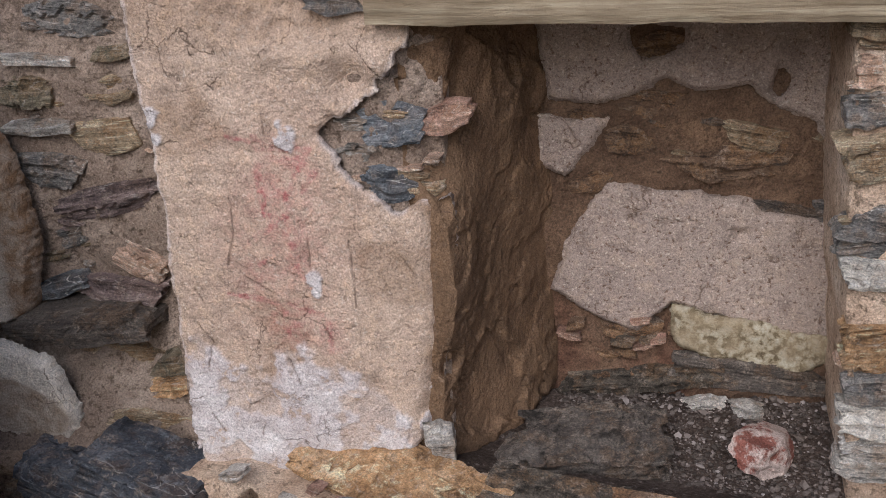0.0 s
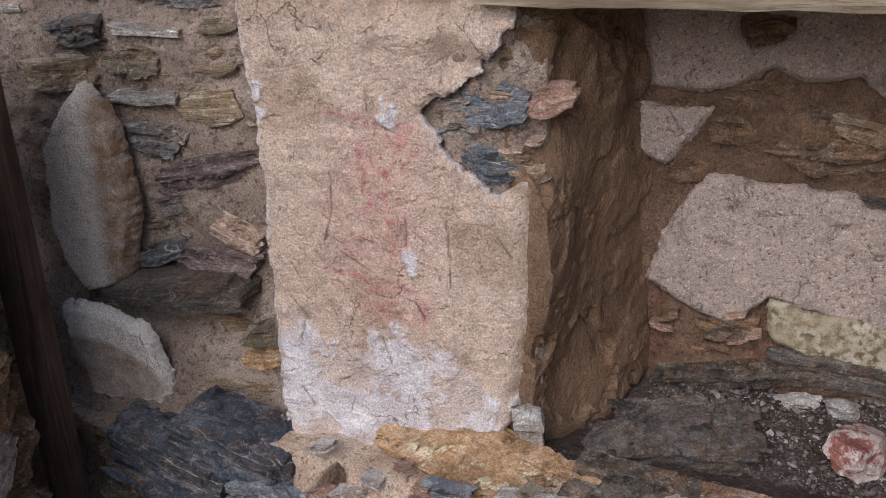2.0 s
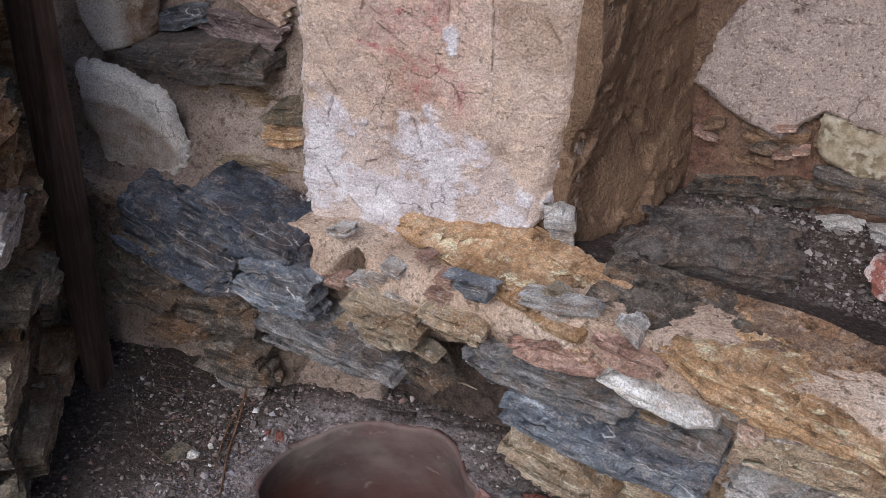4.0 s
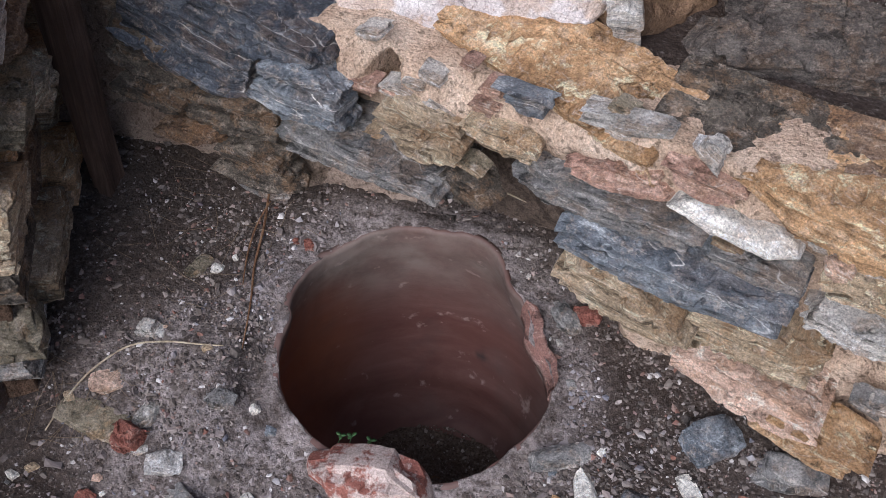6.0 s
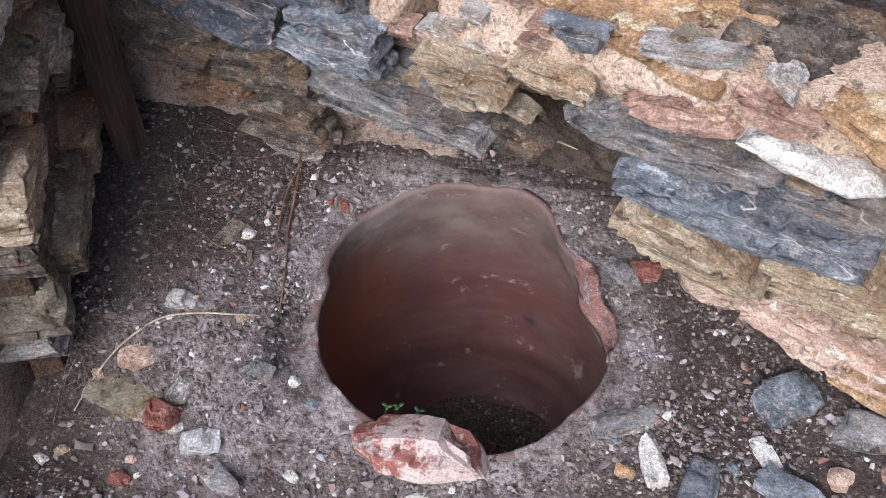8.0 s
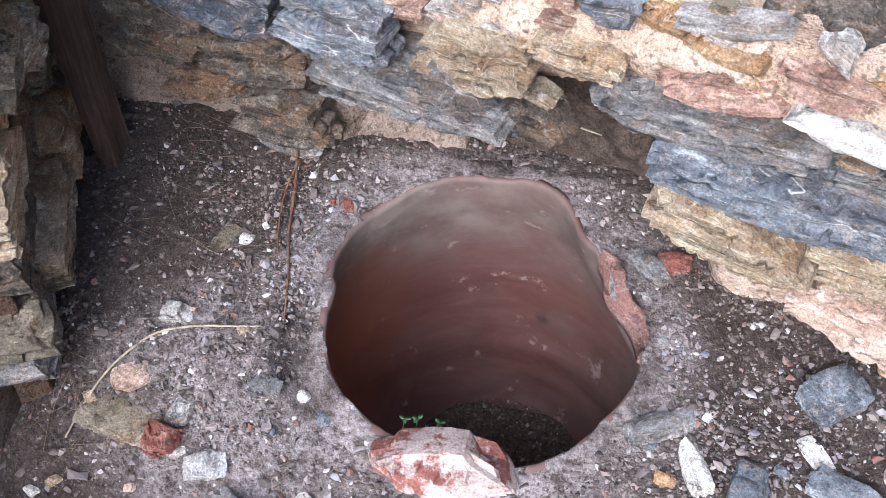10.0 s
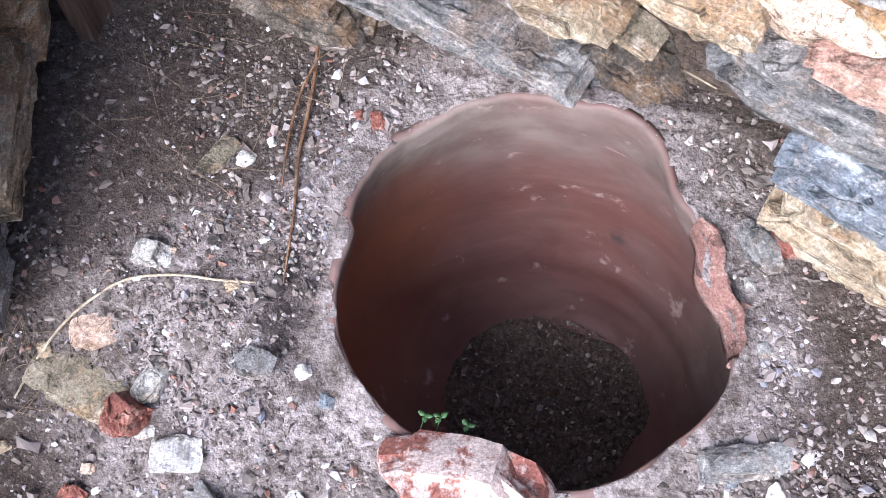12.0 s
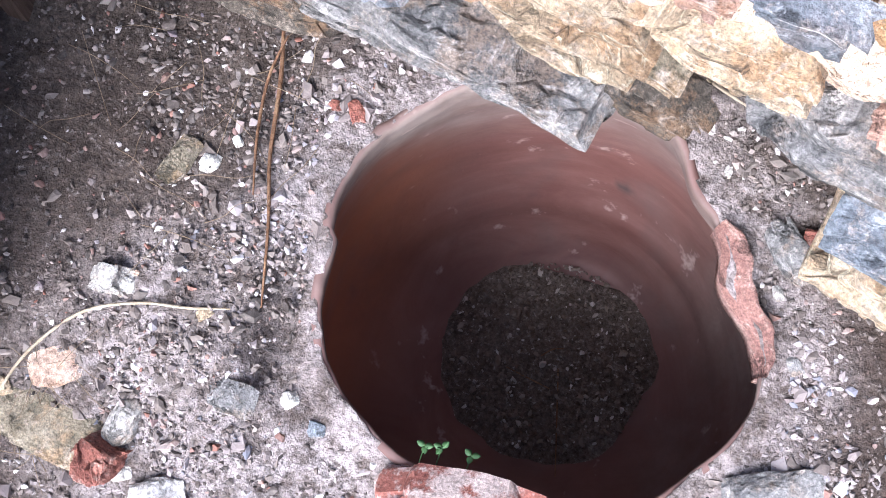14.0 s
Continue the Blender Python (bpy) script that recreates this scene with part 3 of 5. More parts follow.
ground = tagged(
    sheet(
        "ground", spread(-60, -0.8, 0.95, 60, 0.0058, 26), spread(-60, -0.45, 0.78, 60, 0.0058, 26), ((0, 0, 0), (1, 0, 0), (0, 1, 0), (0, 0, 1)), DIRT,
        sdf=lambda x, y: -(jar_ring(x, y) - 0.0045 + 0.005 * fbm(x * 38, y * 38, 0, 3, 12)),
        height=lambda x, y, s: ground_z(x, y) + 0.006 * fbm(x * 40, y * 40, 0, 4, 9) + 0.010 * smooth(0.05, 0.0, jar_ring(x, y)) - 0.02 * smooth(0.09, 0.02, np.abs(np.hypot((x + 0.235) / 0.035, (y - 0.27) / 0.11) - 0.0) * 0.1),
        # left corner and wall foot: browner soil, with their shade put into the colour
        attrs={"white": lambda x, y, s: np.clip(smooth(0.13, 0.02, jar_ring(x, y)) * 0.8 + 0.95 * smooth(0.26, 0.06, np.hypot(x + 0.3, y - 0.14)) + 0.4 * smooth(0.25, 0.1, np.hypot(x - 0.1, y - 0.02)), 0, 1) * (0.6 + 0.6 * fbm(x * 16, y * 16, 0, 3, 21)), "stain_shade": lambda x, y, s: np.clip(0.45 * smooth(-0.22, -0.42, x + 0.08 * fbm(x * 7, y * 7, 0, 3, 22)) * smooth(0.18, 0.34, y) + 0.6 * smooth(0.44, 0.52, y) * smooth(0.02, 0.06, jar_ring(x, y)), 0, 0.9)},
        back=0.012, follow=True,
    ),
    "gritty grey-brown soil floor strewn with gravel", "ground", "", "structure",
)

# ---- sunken jar ----
jar = tagged(holder("storage_jar", JX, JY, 0.0), "large red-brown pottery storage jar sunk into the soil", "storage jar")


def build_jar():
    prof = [(0.226, 0.0), (0.231, -0.03), (0.243, -0.07), (0.258, -0.12), (0.276, -0.18), (0.286, -0.24), (0.284, -0.30), (0.268, -0.355), (0.240, -0.405), (0.20, -0.445), (0.158, -0.475), (0.05, -0.50)]
    radii, depth = np.array(prof).T
    k = np.linspace(0, 1, len(prof))
    kk = np.linspace(0, 1, 60)
    radii, depth = np.interp(kk, k, radii), np.interp(kk, k, depth)
    n = 168
    a = np.arange(n) * 2 * math.pi / n
    verts, white, red, crack = [], [], [], []

    def ring(r, z, fade, w=0.0, rd=0.0):
        wob = jar_wob(a)
        rr = r + wob * fade + 0.0015 * fbm(np.cos(a) * 5, np.sin(a) * 5, z * 20, 3, 8)
        lean = 0.022 * smooth(0.03, 0.3, -np.asarray(z)) + 0.050 * smooth(0.37, 0.49, -np.asarray(z))
        x, y = rr * np.cos(a) + 0.25 * lean, rr * np.sin(a) + lean
        zz = z + fade * ground_z(JX + x, JY + y)
        verts.extend(np.stack([x + JX, y + JY, zz], 1))
        white.extend(np.clip(w + 0.25 * fbm(np.cos(a) * 3, np.sin(a) * 3, z * 8, 3, 31), 0, 1) * (w > 0))
        red.extend(rd * np.ones(n))
        crack.extend(np.zeros(n))

    lip = 0.0025 * vnoise(np.cos(a) * 14, np.sin(a) * 14, 0, 6) - 0.016 * smooth(-0.06, 0.04, a) * smooth(0.70, 0.6, a)
    ring(JR + 0.013, -0.03, 1.0, 0.0, 0.5)
    ring(JR + 0.011, 0.007 + lip, 1.0, 0.35, 0.0)
    ring(JR + 0.003, 0.0085 + lip, 1.0, 0.4, 0.0)
    ring(JR + 0.0005, 0.006 + lip, 1.0, 0.8)
    for r, z in zip(radii, depth):
        # the film of lime thins out a hand's width below the mouth
        w = 0.95 * smooth(0.30, 0.04, -z) * (0.25 + 0.75 * smooth(-0.7, 0.8, np.sin(a - 0.2)))
        # right front wall paled down its height in place of the light on it
        w = np.maximum(w, 0.95 * smooth(-0.3, 0.7, np.cos(a + 0.6)) * smooth(0.50, 0.3, -z))
        ring(r, z, 1 - smooth(0.0, 0.42, -z), w)
    rings = len(verts) // n
    faces = [(i * n + j, i * n + (j + 1) % n, (i + 1) * n + (j + 1) % n, (i + 1) * n + j) for i in range(rings - 1) for j in range(n)]
    v = np.array(verts)
    for x, y, z, s in ((0.08, 0.648, -0.30, 0.014), (-0.076, 0.57, -0.40, 0.016), (0.2, 0.57, -0.27, 0.007)):
        crack = np.maximum(crack, 0.9 * smooth(1.3, 0.5, np.linalg.norm(v - (x, y, z), axis=1) / s))
    red = np.array(red)
    # warm reflected light on the left inner wall, painted into the clay
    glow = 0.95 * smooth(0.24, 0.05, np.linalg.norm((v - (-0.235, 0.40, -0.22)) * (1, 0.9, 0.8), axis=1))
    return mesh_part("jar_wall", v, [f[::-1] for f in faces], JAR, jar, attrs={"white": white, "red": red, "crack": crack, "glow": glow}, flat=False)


build_jar()
shard = np.linspace(-0.04, 0.66, 29)


def rim_break():
    """The broken lip where the red clay shows in section."""
    verts, faces = [], []
    last = len(shard) - 1
    for n, a in enumerate(shard):
        t = n / last
        bulge = 0.027 * math.sin(math.pi * min(0.98, 0.06 + 0.9 * t ** 1.4)) ** 0.6 + 0.002 * math.sin(19 * a) + 0.0015 * math.sin(47 * a)
        inner = JR - 0.0015 + float(jar_wob(a))
        for r, z in ((inner - 0.002, -0.035), (inner - 0.001, -0.014), (inner + 0.4 * bulge, -0.003), (inner + 0.8 * bulge, 0.003), (inner + bulge, 0.006), (inner + bulge, -0.035)):
            x, y = JX + r * math.cos(a), JY + r * math.sin(a)
            verts.append((x, y, z + 0.014 + float(ground_z(x, y)) + 0.0015 * math.sin(23 * a + 40 * r)))
        if n:
            faces += [((n - 1) * 6 + k, (n - 1) * 6 + (k + 1) % 6, n * 6 + (k + 1) % 6, n * 6 + k) for k in range(6)]
    faces += [tuple(range(6)), tuple(last * 6 + k for k in range(5, -1, -1))]
    mesh_part("broken_rim", verts, [f[::-1] for f in faces], RIM_CLAY, jar, "broken rim showing bare red clay", flat=False)


rim_break()
jar_soil = tagged(
    sheet("jar_soil", np.arange(-0.21, 0.21, 0.008), np.arange(-0.21, 0.21, 0.008), ((JX, JY, -0.475), (1, 0, 0), (0, 1, 0), (0, 0, 1)), DIRT_DARK,
          sdf=lambda x, y: np.hypot(x - 0.012, y - 0.070) - 0.172, height=lambda x, y, s: 0.006 * fbm(x * 18, y * 18, 0, 4, 17), back=0.04),
    "dark soil and leaf litter lying in the jar", "soil", "", "structure")

# ---- walls ----
WT = math.degrees(math.atan(-0.2))
WC, WS = math.cos(math.radians(WT)), math.sin(math.radians(WT))
WALL_TURN.update({"low_wall": WT, "wall_back": 0, "niche_back": 0, "pillar": 0, "jamb": 0})


def low_front(u, v, s):
    """Relief of the low wall's front: hollow below, behind the jar's mouth."""
    hollow = smooth(-0.30, -0.12, u) * smooth(0.36, 0.27, u) * smooth(0.38, 0.28, v)
    left = smooth(-0.2, -0.35, u)
    pit = smooth(0.05, 0.02, np.hypot((u + 0.075) * 1.3, (v - 0.46) * 0.7)) + smooth(0.05, 0.02, np.hypot((u - 0.14) * 0.8, (v - 0.35) * 1.4)) + smooth(0.06, 0.02, np.hypot((u - 0.44) * 0.8, (v - 0.24) * 1.6))
    return 0.022 * fbm(u * 18, v * 18, 0, 5, 41) + 0.016 * smooth(0.42, 0.5, v) - 0.09 * pit - 0.17 * hollow - 0.02 * left - 0.044 * smooth(0.46, 0.38, v) * (1 - hollow) - 0.06 * smooth(0.46, 0.6, v) * smooth(0.35, 0.1, u)


def low_earth_shade(u, v, s):
    """Loose dark earth at the wall foot behind the jar; the shade of hollow and left corner is painted in too."""
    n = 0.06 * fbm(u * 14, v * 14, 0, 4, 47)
    # mortar darkened to carry the shade of the left corner
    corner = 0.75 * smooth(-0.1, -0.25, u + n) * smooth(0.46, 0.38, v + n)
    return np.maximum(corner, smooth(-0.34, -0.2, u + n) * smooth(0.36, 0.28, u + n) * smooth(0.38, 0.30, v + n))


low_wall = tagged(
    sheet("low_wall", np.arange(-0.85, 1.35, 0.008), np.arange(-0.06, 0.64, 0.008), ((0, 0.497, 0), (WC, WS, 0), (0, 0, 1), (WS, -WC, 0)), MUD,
          sdf=lambda u, v: v - (0.53 + 0.03 * smooth(0.1, 0.4, u) - 0.05 * smooth(-0.2, -0.4, u) + 0.012 * fbm(u * 9, 0, 0, 3, 42)), height=low_front, attrs={"stain_shade": low_earth_shade}, back=0.15),
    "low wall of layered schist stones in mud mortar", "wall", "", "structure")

niche_floor = tagged(
    sheet("niche_floor", np.arange(-0.1, 1.3, 0.012), np.arange(0.3, 0.98, 0.012), ((0, 0, 0.5), (1, 0, 0), (0, 1, 0), (0, 0, 1)), DIRT_NICHE,
          sdf=lambda x, y: np.maximum(0.60 - 0.2 * x - y, -x + 0.27) + 0.05 * fbm(x * 11, y * 11, 0, 4, 3),
          height=lambda x, y, s: 0.012 * fbm(x * 12, y * 12, 0, 4, 44) + 0.035 * smooth(0.45, 0.9, y) + 0.01 + 0.03 * smooth(0.74, 0.62, y + 0.2 * x - 0.06), back=0.1),
    "earth and gravel floor of the niche", "floor", "", "structure")

wall_back = tagged(
    sheet("wall_back", np.arange(-1.4, -0.05, 0.011), np.arange(0.0, 2.1, 0.011), ((0, 0.862, 0), (1, 0, 0), (0, 0, 1), (0, -1, 0)), MUD_BACK,
          height=lambda u, v, s: 0.018 * fbm(u * 15, v * 15, 0, 5, 51) + 0.006 * fbm(u * 60, v * 60, 0, 2, 53) + 0.20 * smooth(0.74, 0.42, v) + 0.03 * smooth(0.4, 0.1, v), back=0.3),
    "rubble wall of mixed stones in grey mud mortar", "wall", "", "structure")

niche_back = tagged(
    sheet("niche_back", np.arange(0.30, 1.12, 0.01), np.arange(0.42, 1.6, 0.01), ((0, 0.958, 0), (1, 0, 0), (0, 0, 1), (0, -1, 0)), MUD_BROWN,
          height=lambda u, v, s: 0.010 * fbm(u * 14, v * 14, 0, 4, 61) + 0.03 * smooth(0.7, 0.56, v) + 0.009 * smooth(-0.04, 0.04, fbm(u * 7 + 3, v * 13, 0, 4, 63)) + 0.004 * fbm(u * 50, v * 50, 0, 3, 64),
          attrs={"red": lambda u, v, s: smooth(0.78, 0.66, v + 0.05 * fbm(u * 12, v * 12, 0, 3, 65)) * smooth(0.80, 0.66, u) * np.clip(0.55 + 0.9 * fbm(u * 20, v * 20, 0, 4, 66), 0, 1)}, back=0.3),
    "back of the niche with stones in brown mud", "wall", "", "structure")


def patch(name, outline, plane_y, mat, parent, thick, label="", step=0.0045, seed=0, rag=1.0, attrs=None, bow=0.0, holes=()):
    us = [p[0] for p in outline]
    vs = [p[1] for p in outline]
    return sheet(name, np.arange(min(us) - 0.03, max(us) + 0.03, step), np.arange(min(vs) - 0.03, max(vs) + 0.03, step), ((0, plane_y, 0), (1, 0, 0), (0, 0, 1), (0, -1, 0)), mat,
                 sdf=lambda u, v: np.maximum.reduce([poly_sd(u, v, outline)] + [-poly_sd(u, v, h) for h in holes]) + rag * (0.012 * fbm(u * 22, v * 22, 0, 3, seed) + 0.004 * vnoise(u * 130, v * 130, 0, seed + 5)),
                 height=lambda u, v, s: thick + 0.005 * fbm(u * 10, v * 10, 0, 4, seed + 9) - 0.6 * thick * smooth(0.012, 0.0, -s) + bow * v, attrs=attrs, back=0.006, parent=parent, label=label)


patch("plaster", [(0.533, 0.971), (0.796, 0.944), (0.817, 0.922), (0.99, 0.904), (1.0, 0.665), (0.884, 0.671), (0.659, 0.735), (0.596, 0.669), (0.508, 0.696), (0.425, 0.753), (0.453, 0.849)], 0.952, PLASTER_GREY, niche_back, 0.022, "pitted grey-pink lime plaster", seed=3, rag=0.6, holes=([(0.765, 0.886), (0.79, 0.884), (0.79, 0.874), (0.77, 0.874)],))
patch("plaster", [(0.38, 1.42), (1.0, 1.42), (1.0, 0.94), (0.952, 0.974), (0.895, 1.095), (0.825, 1.125), (0.784, 1.161), (0.687, 1.148), (0.636, 1.171), (0.606, 1.155), (0.526, 1.127), (0.42, 1.13)], 0.952, PLASTER_GREY, niche_back, 0.022, "cracked grey-pink lime plaster", seed=13, rag=0.6, holes=([(0.565, 1.265), (0.60, 1.272), (0.672, 1.268), (0.665, 1.235), (0.60, 1.208), (0.575, 1.235)], [(0.83, 1.205), (0.857, 1.17), (0.835, 1.13), (0.812, 1.15)]))
patch("plaster", [(0.40, 1.101), (0.534, 1.097), (0.506, 1.043), (0.453, 0.987), (0.39, 1.008)], 0.950, PLASTER_GREY, niche_back, 0.02, seed=23, rag=0.5)
patch("lime_plaster", [(0.66, 0.735), (0.884, 0.69), (1.0, 0.68), (0.98, 0.633), (0.889, 0.598), (0.727, 0.627), (0.662, 0.654)], 0.93, YELLOW, niche_back, 0.02, "mottled yellowish lime plaster", seed=33, rag=1.0)
patch("white_plaster", [(-0.724, 0.695), (-0.64, 0.70), (-0.536, 0.655), (-0.495, 0.56), (-0.50, 0.49), (-0.532, 0.462), (-0.673, 0.502), (-0.713, 0.602)], 0.725, PLASTER_WHITE, wall_back, 0.03, "pale lime plaster remnant", seed=43, rag=0.9, bow=0.0, attrs={"stain_shade": lambda u, v, s: 0.75 * smooth(0.0, 0.02, 0.1 - np.hypot((u + 0.64) * 0.8 + (v - 0.58) * 0.6, (v - 0.565) * 1.35))})
patch("white_plaster", [(-0.665, 1.13), (-0.62, 1.09), (-0.591, 1.05), (-0.575, 0.863), (-0.602, 0.725), (-0.70, 0.684), (-0.74, 0.75), (-0.768, 0.845), (-0.757, 1.001), (-0.71, 1.08)], 0.82, PLASTER_WHITE, wall_back, 0.05, "pale lime plaster remnant", seed=53, rag=0.7, attrs={"stain_shade": lambda u, v, s: np.clip(0.3 + 0.7 * smooth(-0.665, -0.62, u), 0, 1)})

# ---- plastered pillar ----
pillar = tagged(holder("pillar", 0.05, 0.75, 0.5), "plastered pillar with faded red paint and flaking white limewash", "pillar")
FACE = 0.60
SKIN = [(-0.235, 1.75), (-0.23, 1.45), (-0.222, 1.27), (-0.203, 1.05), (-0.20, 0.68), (-0.203, 0.57), (-0.185, 0.515), (-0.165, 0.475), (-0.06, 0.47), (0.03, 0.50), (0.11, 0.545), (0.17, 0.575), (0.25, 0.605), (0.262, 0.66), (0.285, 0.80), (0.305, 0.94), (0.297, 1.05),
        (0.188, 1.034), (0.152, 1.069), (0.108, 1.112), (0.085, 1.159), (0.163, 1.225), (0.211, 1.261), (0.24, 1.297), (0.262, 1.36), (0.27, 1.75)]


def skin_height(u, v, s):
    edge = 0.298 - 0.03 * smooth(0.85, 0.6, v)
    h = 0.005 * fbm(u * 8, v * 8, 0, 4, 71) + 0.0042 * fbm(u * 38, v * 38, 0, 4, 72)
    h = h - 0.055 * smooth(0.075, -0.005, edge - u) ** 1.7 * smooth(1.12, 1.0, v) - 0.008 * smooth(0.014, 0.0, -s)
    h = h - 0.030 * smooth(0.05, 0.0, np.hypot((u - 0.145) / 1.0, (v - 1.255) / 1.5))
    h = h + 0.012 * smooth(0.045, 0.0, np.abs(v - 1.30 + 0.12 * u)) * smooth(-0.1, 0.0, u)
    rough_top = smooth(1.27, 1.33, v - 0.1 * u) * smooth(-0.12, 0.0, u)
    h = h + rough_top * (0.012 * fbm(u * 30, v * 30, 0, 4, 76) - 0.012)
    bad = smooth(0.62, 0.55, v)
    return h + bad * 0.008 * fbm(u * 26, v * 26, 0, 3, 77) + 0.0045 * skin_white(u, v, s) - 0.0025 * skin_crack(u, v, s)


def skin_crack(u, v, s):
    """Short, mostly upright cracks in the plaster."""
    runs = [((-0.078, 1.066), (-0.079, 0.996), (-0.093, 0.926)), ((-0.024, 0.936), (0.033, 0.906)), ((0.122, 0.976), (0.128, 0.896), (0.127, 0.856)), ((0.171, 0.926), (0.188, 0.876)), ((0.051, 0.996), (0.053, 0.926)), ((0.077, 0.896), (0.109, 0.866)),
            ((-0.161, 0.876), (-0.142, 0.844)), ((-0.067, 0.906), (0.018, 0.856)), ((-0.014, 1.226), (-0.005, 1.156)), ((0.057, 0.836), (0.083, 0.786)), ((0.208, 0.956), (0.234, 0.916)), ((-0.079, 0.656), (-0.047, 0.676), (-0.064, 0.596)), ((-0.161, 0.636), (-0.135, 0.596)), ((-0.18, 0.83), (-0.14, 0.78), (-0.15, 0.73)), ((0.0, 0.75), (0.02, 0.70))]
    w = 0.0035 * fbm(u * 60, v * 60, 0, 3, 87)
    d = np.minimum.reduce([seg_d(u + w, v - w, a, b) for run in runs for a, b in zip(run, run[1:])])
    return 0.8 * smooth(0.0020, 0.0004, d) * smooth(-0.25, 0.0, fbm(u * 24, v * 24, 0, 2, 88))


def skin_red(u, v, s):
    """Faded strokes of red paint: an outlined figure with bars."""
    lines = [((-0.07, 1.155), (0.03, 1.135)), ((-0.025, 1.155), (-0.02, 1.02)), ((-0.02, 1.135), (0.07, 1.135)), ((-0.015, 1.118), (0.06, 1.12)), ((0.065, 1.13), (0.02, 1.05)), ((0.075, 1.10), (0.05, 1.06)), ((-0.05, 0.97), (0.02, 1.02)),
             ((-0.10, 0.872), (-0.02, 0.862)), ((-0.02, 0.862), (0.075, 0.838)), ((0.0, 0.96), (-0.035, 0.93)), ((0.03, 0.93), (0.055, 0.88)), ((-0.01, 1.02), (0.03, 0.96)), ((0.0, 0.85), (0.005, 0.77)), ((0.075, 0.84), (0.08, 0.77))]
    d = np.minimum.reduce([seg_d(u, v, a, b) for a, b in lines]) + 0.006 * fbm(u * 40, v * 40, 0, 3, 91)
    wash = smooth(0.10, 0.02, np.hypot((u - 0.02) * 1.0, (v - 1.10) * 1.3)) * 0.55 + smooth(0.11, 0.03, np.hypot((u - 0.01), (v - 0.93) * 0.6)) * 0.32
    wash = wash + 0.5 * smooth(0.045, 0.01, np.hypot(u - 0.003, (v - 0.80) * 0.6)) + 0.4 * smooth(0.05, 0.01, np.hypot(u - 0.08, (v - 0.80) * 0.7)) + 0.32 * smooth(0.22, 0.0, np.hypot(u - 0.0, (v - 0.98) * 0.6))
    fade = np.clip(0.75 + 0.9 * fbm(u * 25, v * 25, 0, 4, 93), 0, 1)
    return np.clip(0.95 * smooth(0.0065, 0.0025, d) + wash * 0.8, 0, 1) * fade


def skin_white(u, v, s):
    top = 0.72 + 0.09 * smooth(-0.02, -0.17, u) - 0.13 * smooth(0.08, 0.25, u) + 0.045 * smooth(0.05, 0.02, np.abs(u - 0.01))
    w = smooth(-0.012, 0.012, top - v + 0.13 * fbm(u * 14, v * 14, 0, 5, 95)) * (0.35 + 0.65 * smooth(-0.20, -0.04, fbm(u * 18, v * 18, 0, 5, 94)))
    for x, z, r in ((0.03, 1.151, 0.022), (0.058, 0.905, 0.014), (0.062, 0.885, 0.01), (-0.205, 1.185, 0.02), (-0.195, 1.15, 0.014), (0.262, 0.7, 0.014), (0.24, 0.63, 0.02)):
        w = np.maximum(w, smooth(1.1, 0.8, np.hypot((u - x) * 1.3, v - z) / r + 1.1 * fbm(u * 55, v * 55, 0, 4, 96)))
    edge = 0.5 * smooth(0.010, 0.002, -s) * smooth(0.0, 0.25, 0.5 + fbm(u * 30, v * 30, 0, 2, 97))
    return np.clip(np.maximum(w, edge), 0, 1)


def skin_stain(u, v, s):
    return np.clip(0.8 * smooth(0.03, -0.01, 0.29 - 0.03 * smooth(0.85, 0.6, v) - u + 0.05 * fbm(u * 15, v * 15, 0, 4, 86)) * smooth(1.1, 1.0, v) + 0.5 * smooth(0.02, 0.25, fbm(u * 6, v * 6, 0, 4, 98)) + 0.5 * smooth(1.26, 1.36, v) * smooth(0.0, 0.3, 0.3 + fbm(u * 12, v * 12, 0, 3, 99)) + 0.5 * smooth(0.05, 0.0, np.abs(v - 1.06)) * smooth(0.15, 0.25, u), 0, 0.8)


sheet("plaster_face", np.arange(-0.25, 0.33, 0.0027), np.arange(0.45, 1.60, 0.0027), ((0, FACE, 0), (1, 0, 0), (0, 0, 1), (0, -1, 0)), PLASTER,
      sdf=lambda u, v: poly_sd(u, v, SKIN) + (0.008 + 0.016 * smooth(0.05, 0.12, u) * smooth(0.95, 1.03, v)) * fbm(u * 24, v * 24, 0, 4, 101) + 0.05 * smooth(0.66, 0.56, v) * fbm(u * 20, v * 20, 0, 4, 104) + 0.0025 * vnoise(u * 140, v * 140, 0, 102),
      height=skin_height, attrs={"red": skin_red, "white": skin_white, "stain_shade": skin_stain, "crack": skin_crack}, back=0.018, parent=pillar, label="pinkish plaster face with faded red strokes and white lime below")

# rubble core behind the plaster, its right side daubed with brown mud
core = sheet("rubble_core", np.arange(-0.215, 0.285, 0.008), np.arange(0.50, 1.76, 0.008), ((0, FACE + 0.03, 0), (1, 0, 0), (0, 0, 1), (0, -1, 0)), MUD_BACK,
             height=lambda u, v, s: 0.016 * fbm(u * 28, v * 28, 0, 4, 111) + 0.006 * fbm(u * 90, v * 90, 0, 2, 112) - 0.035 * smooth(0.2, 0.3, u) * smooth(1.0, 1.05, v), back=0.30, parent=pillar)
SIDE = Vector((0.155, 0.35, 0)).normalized()


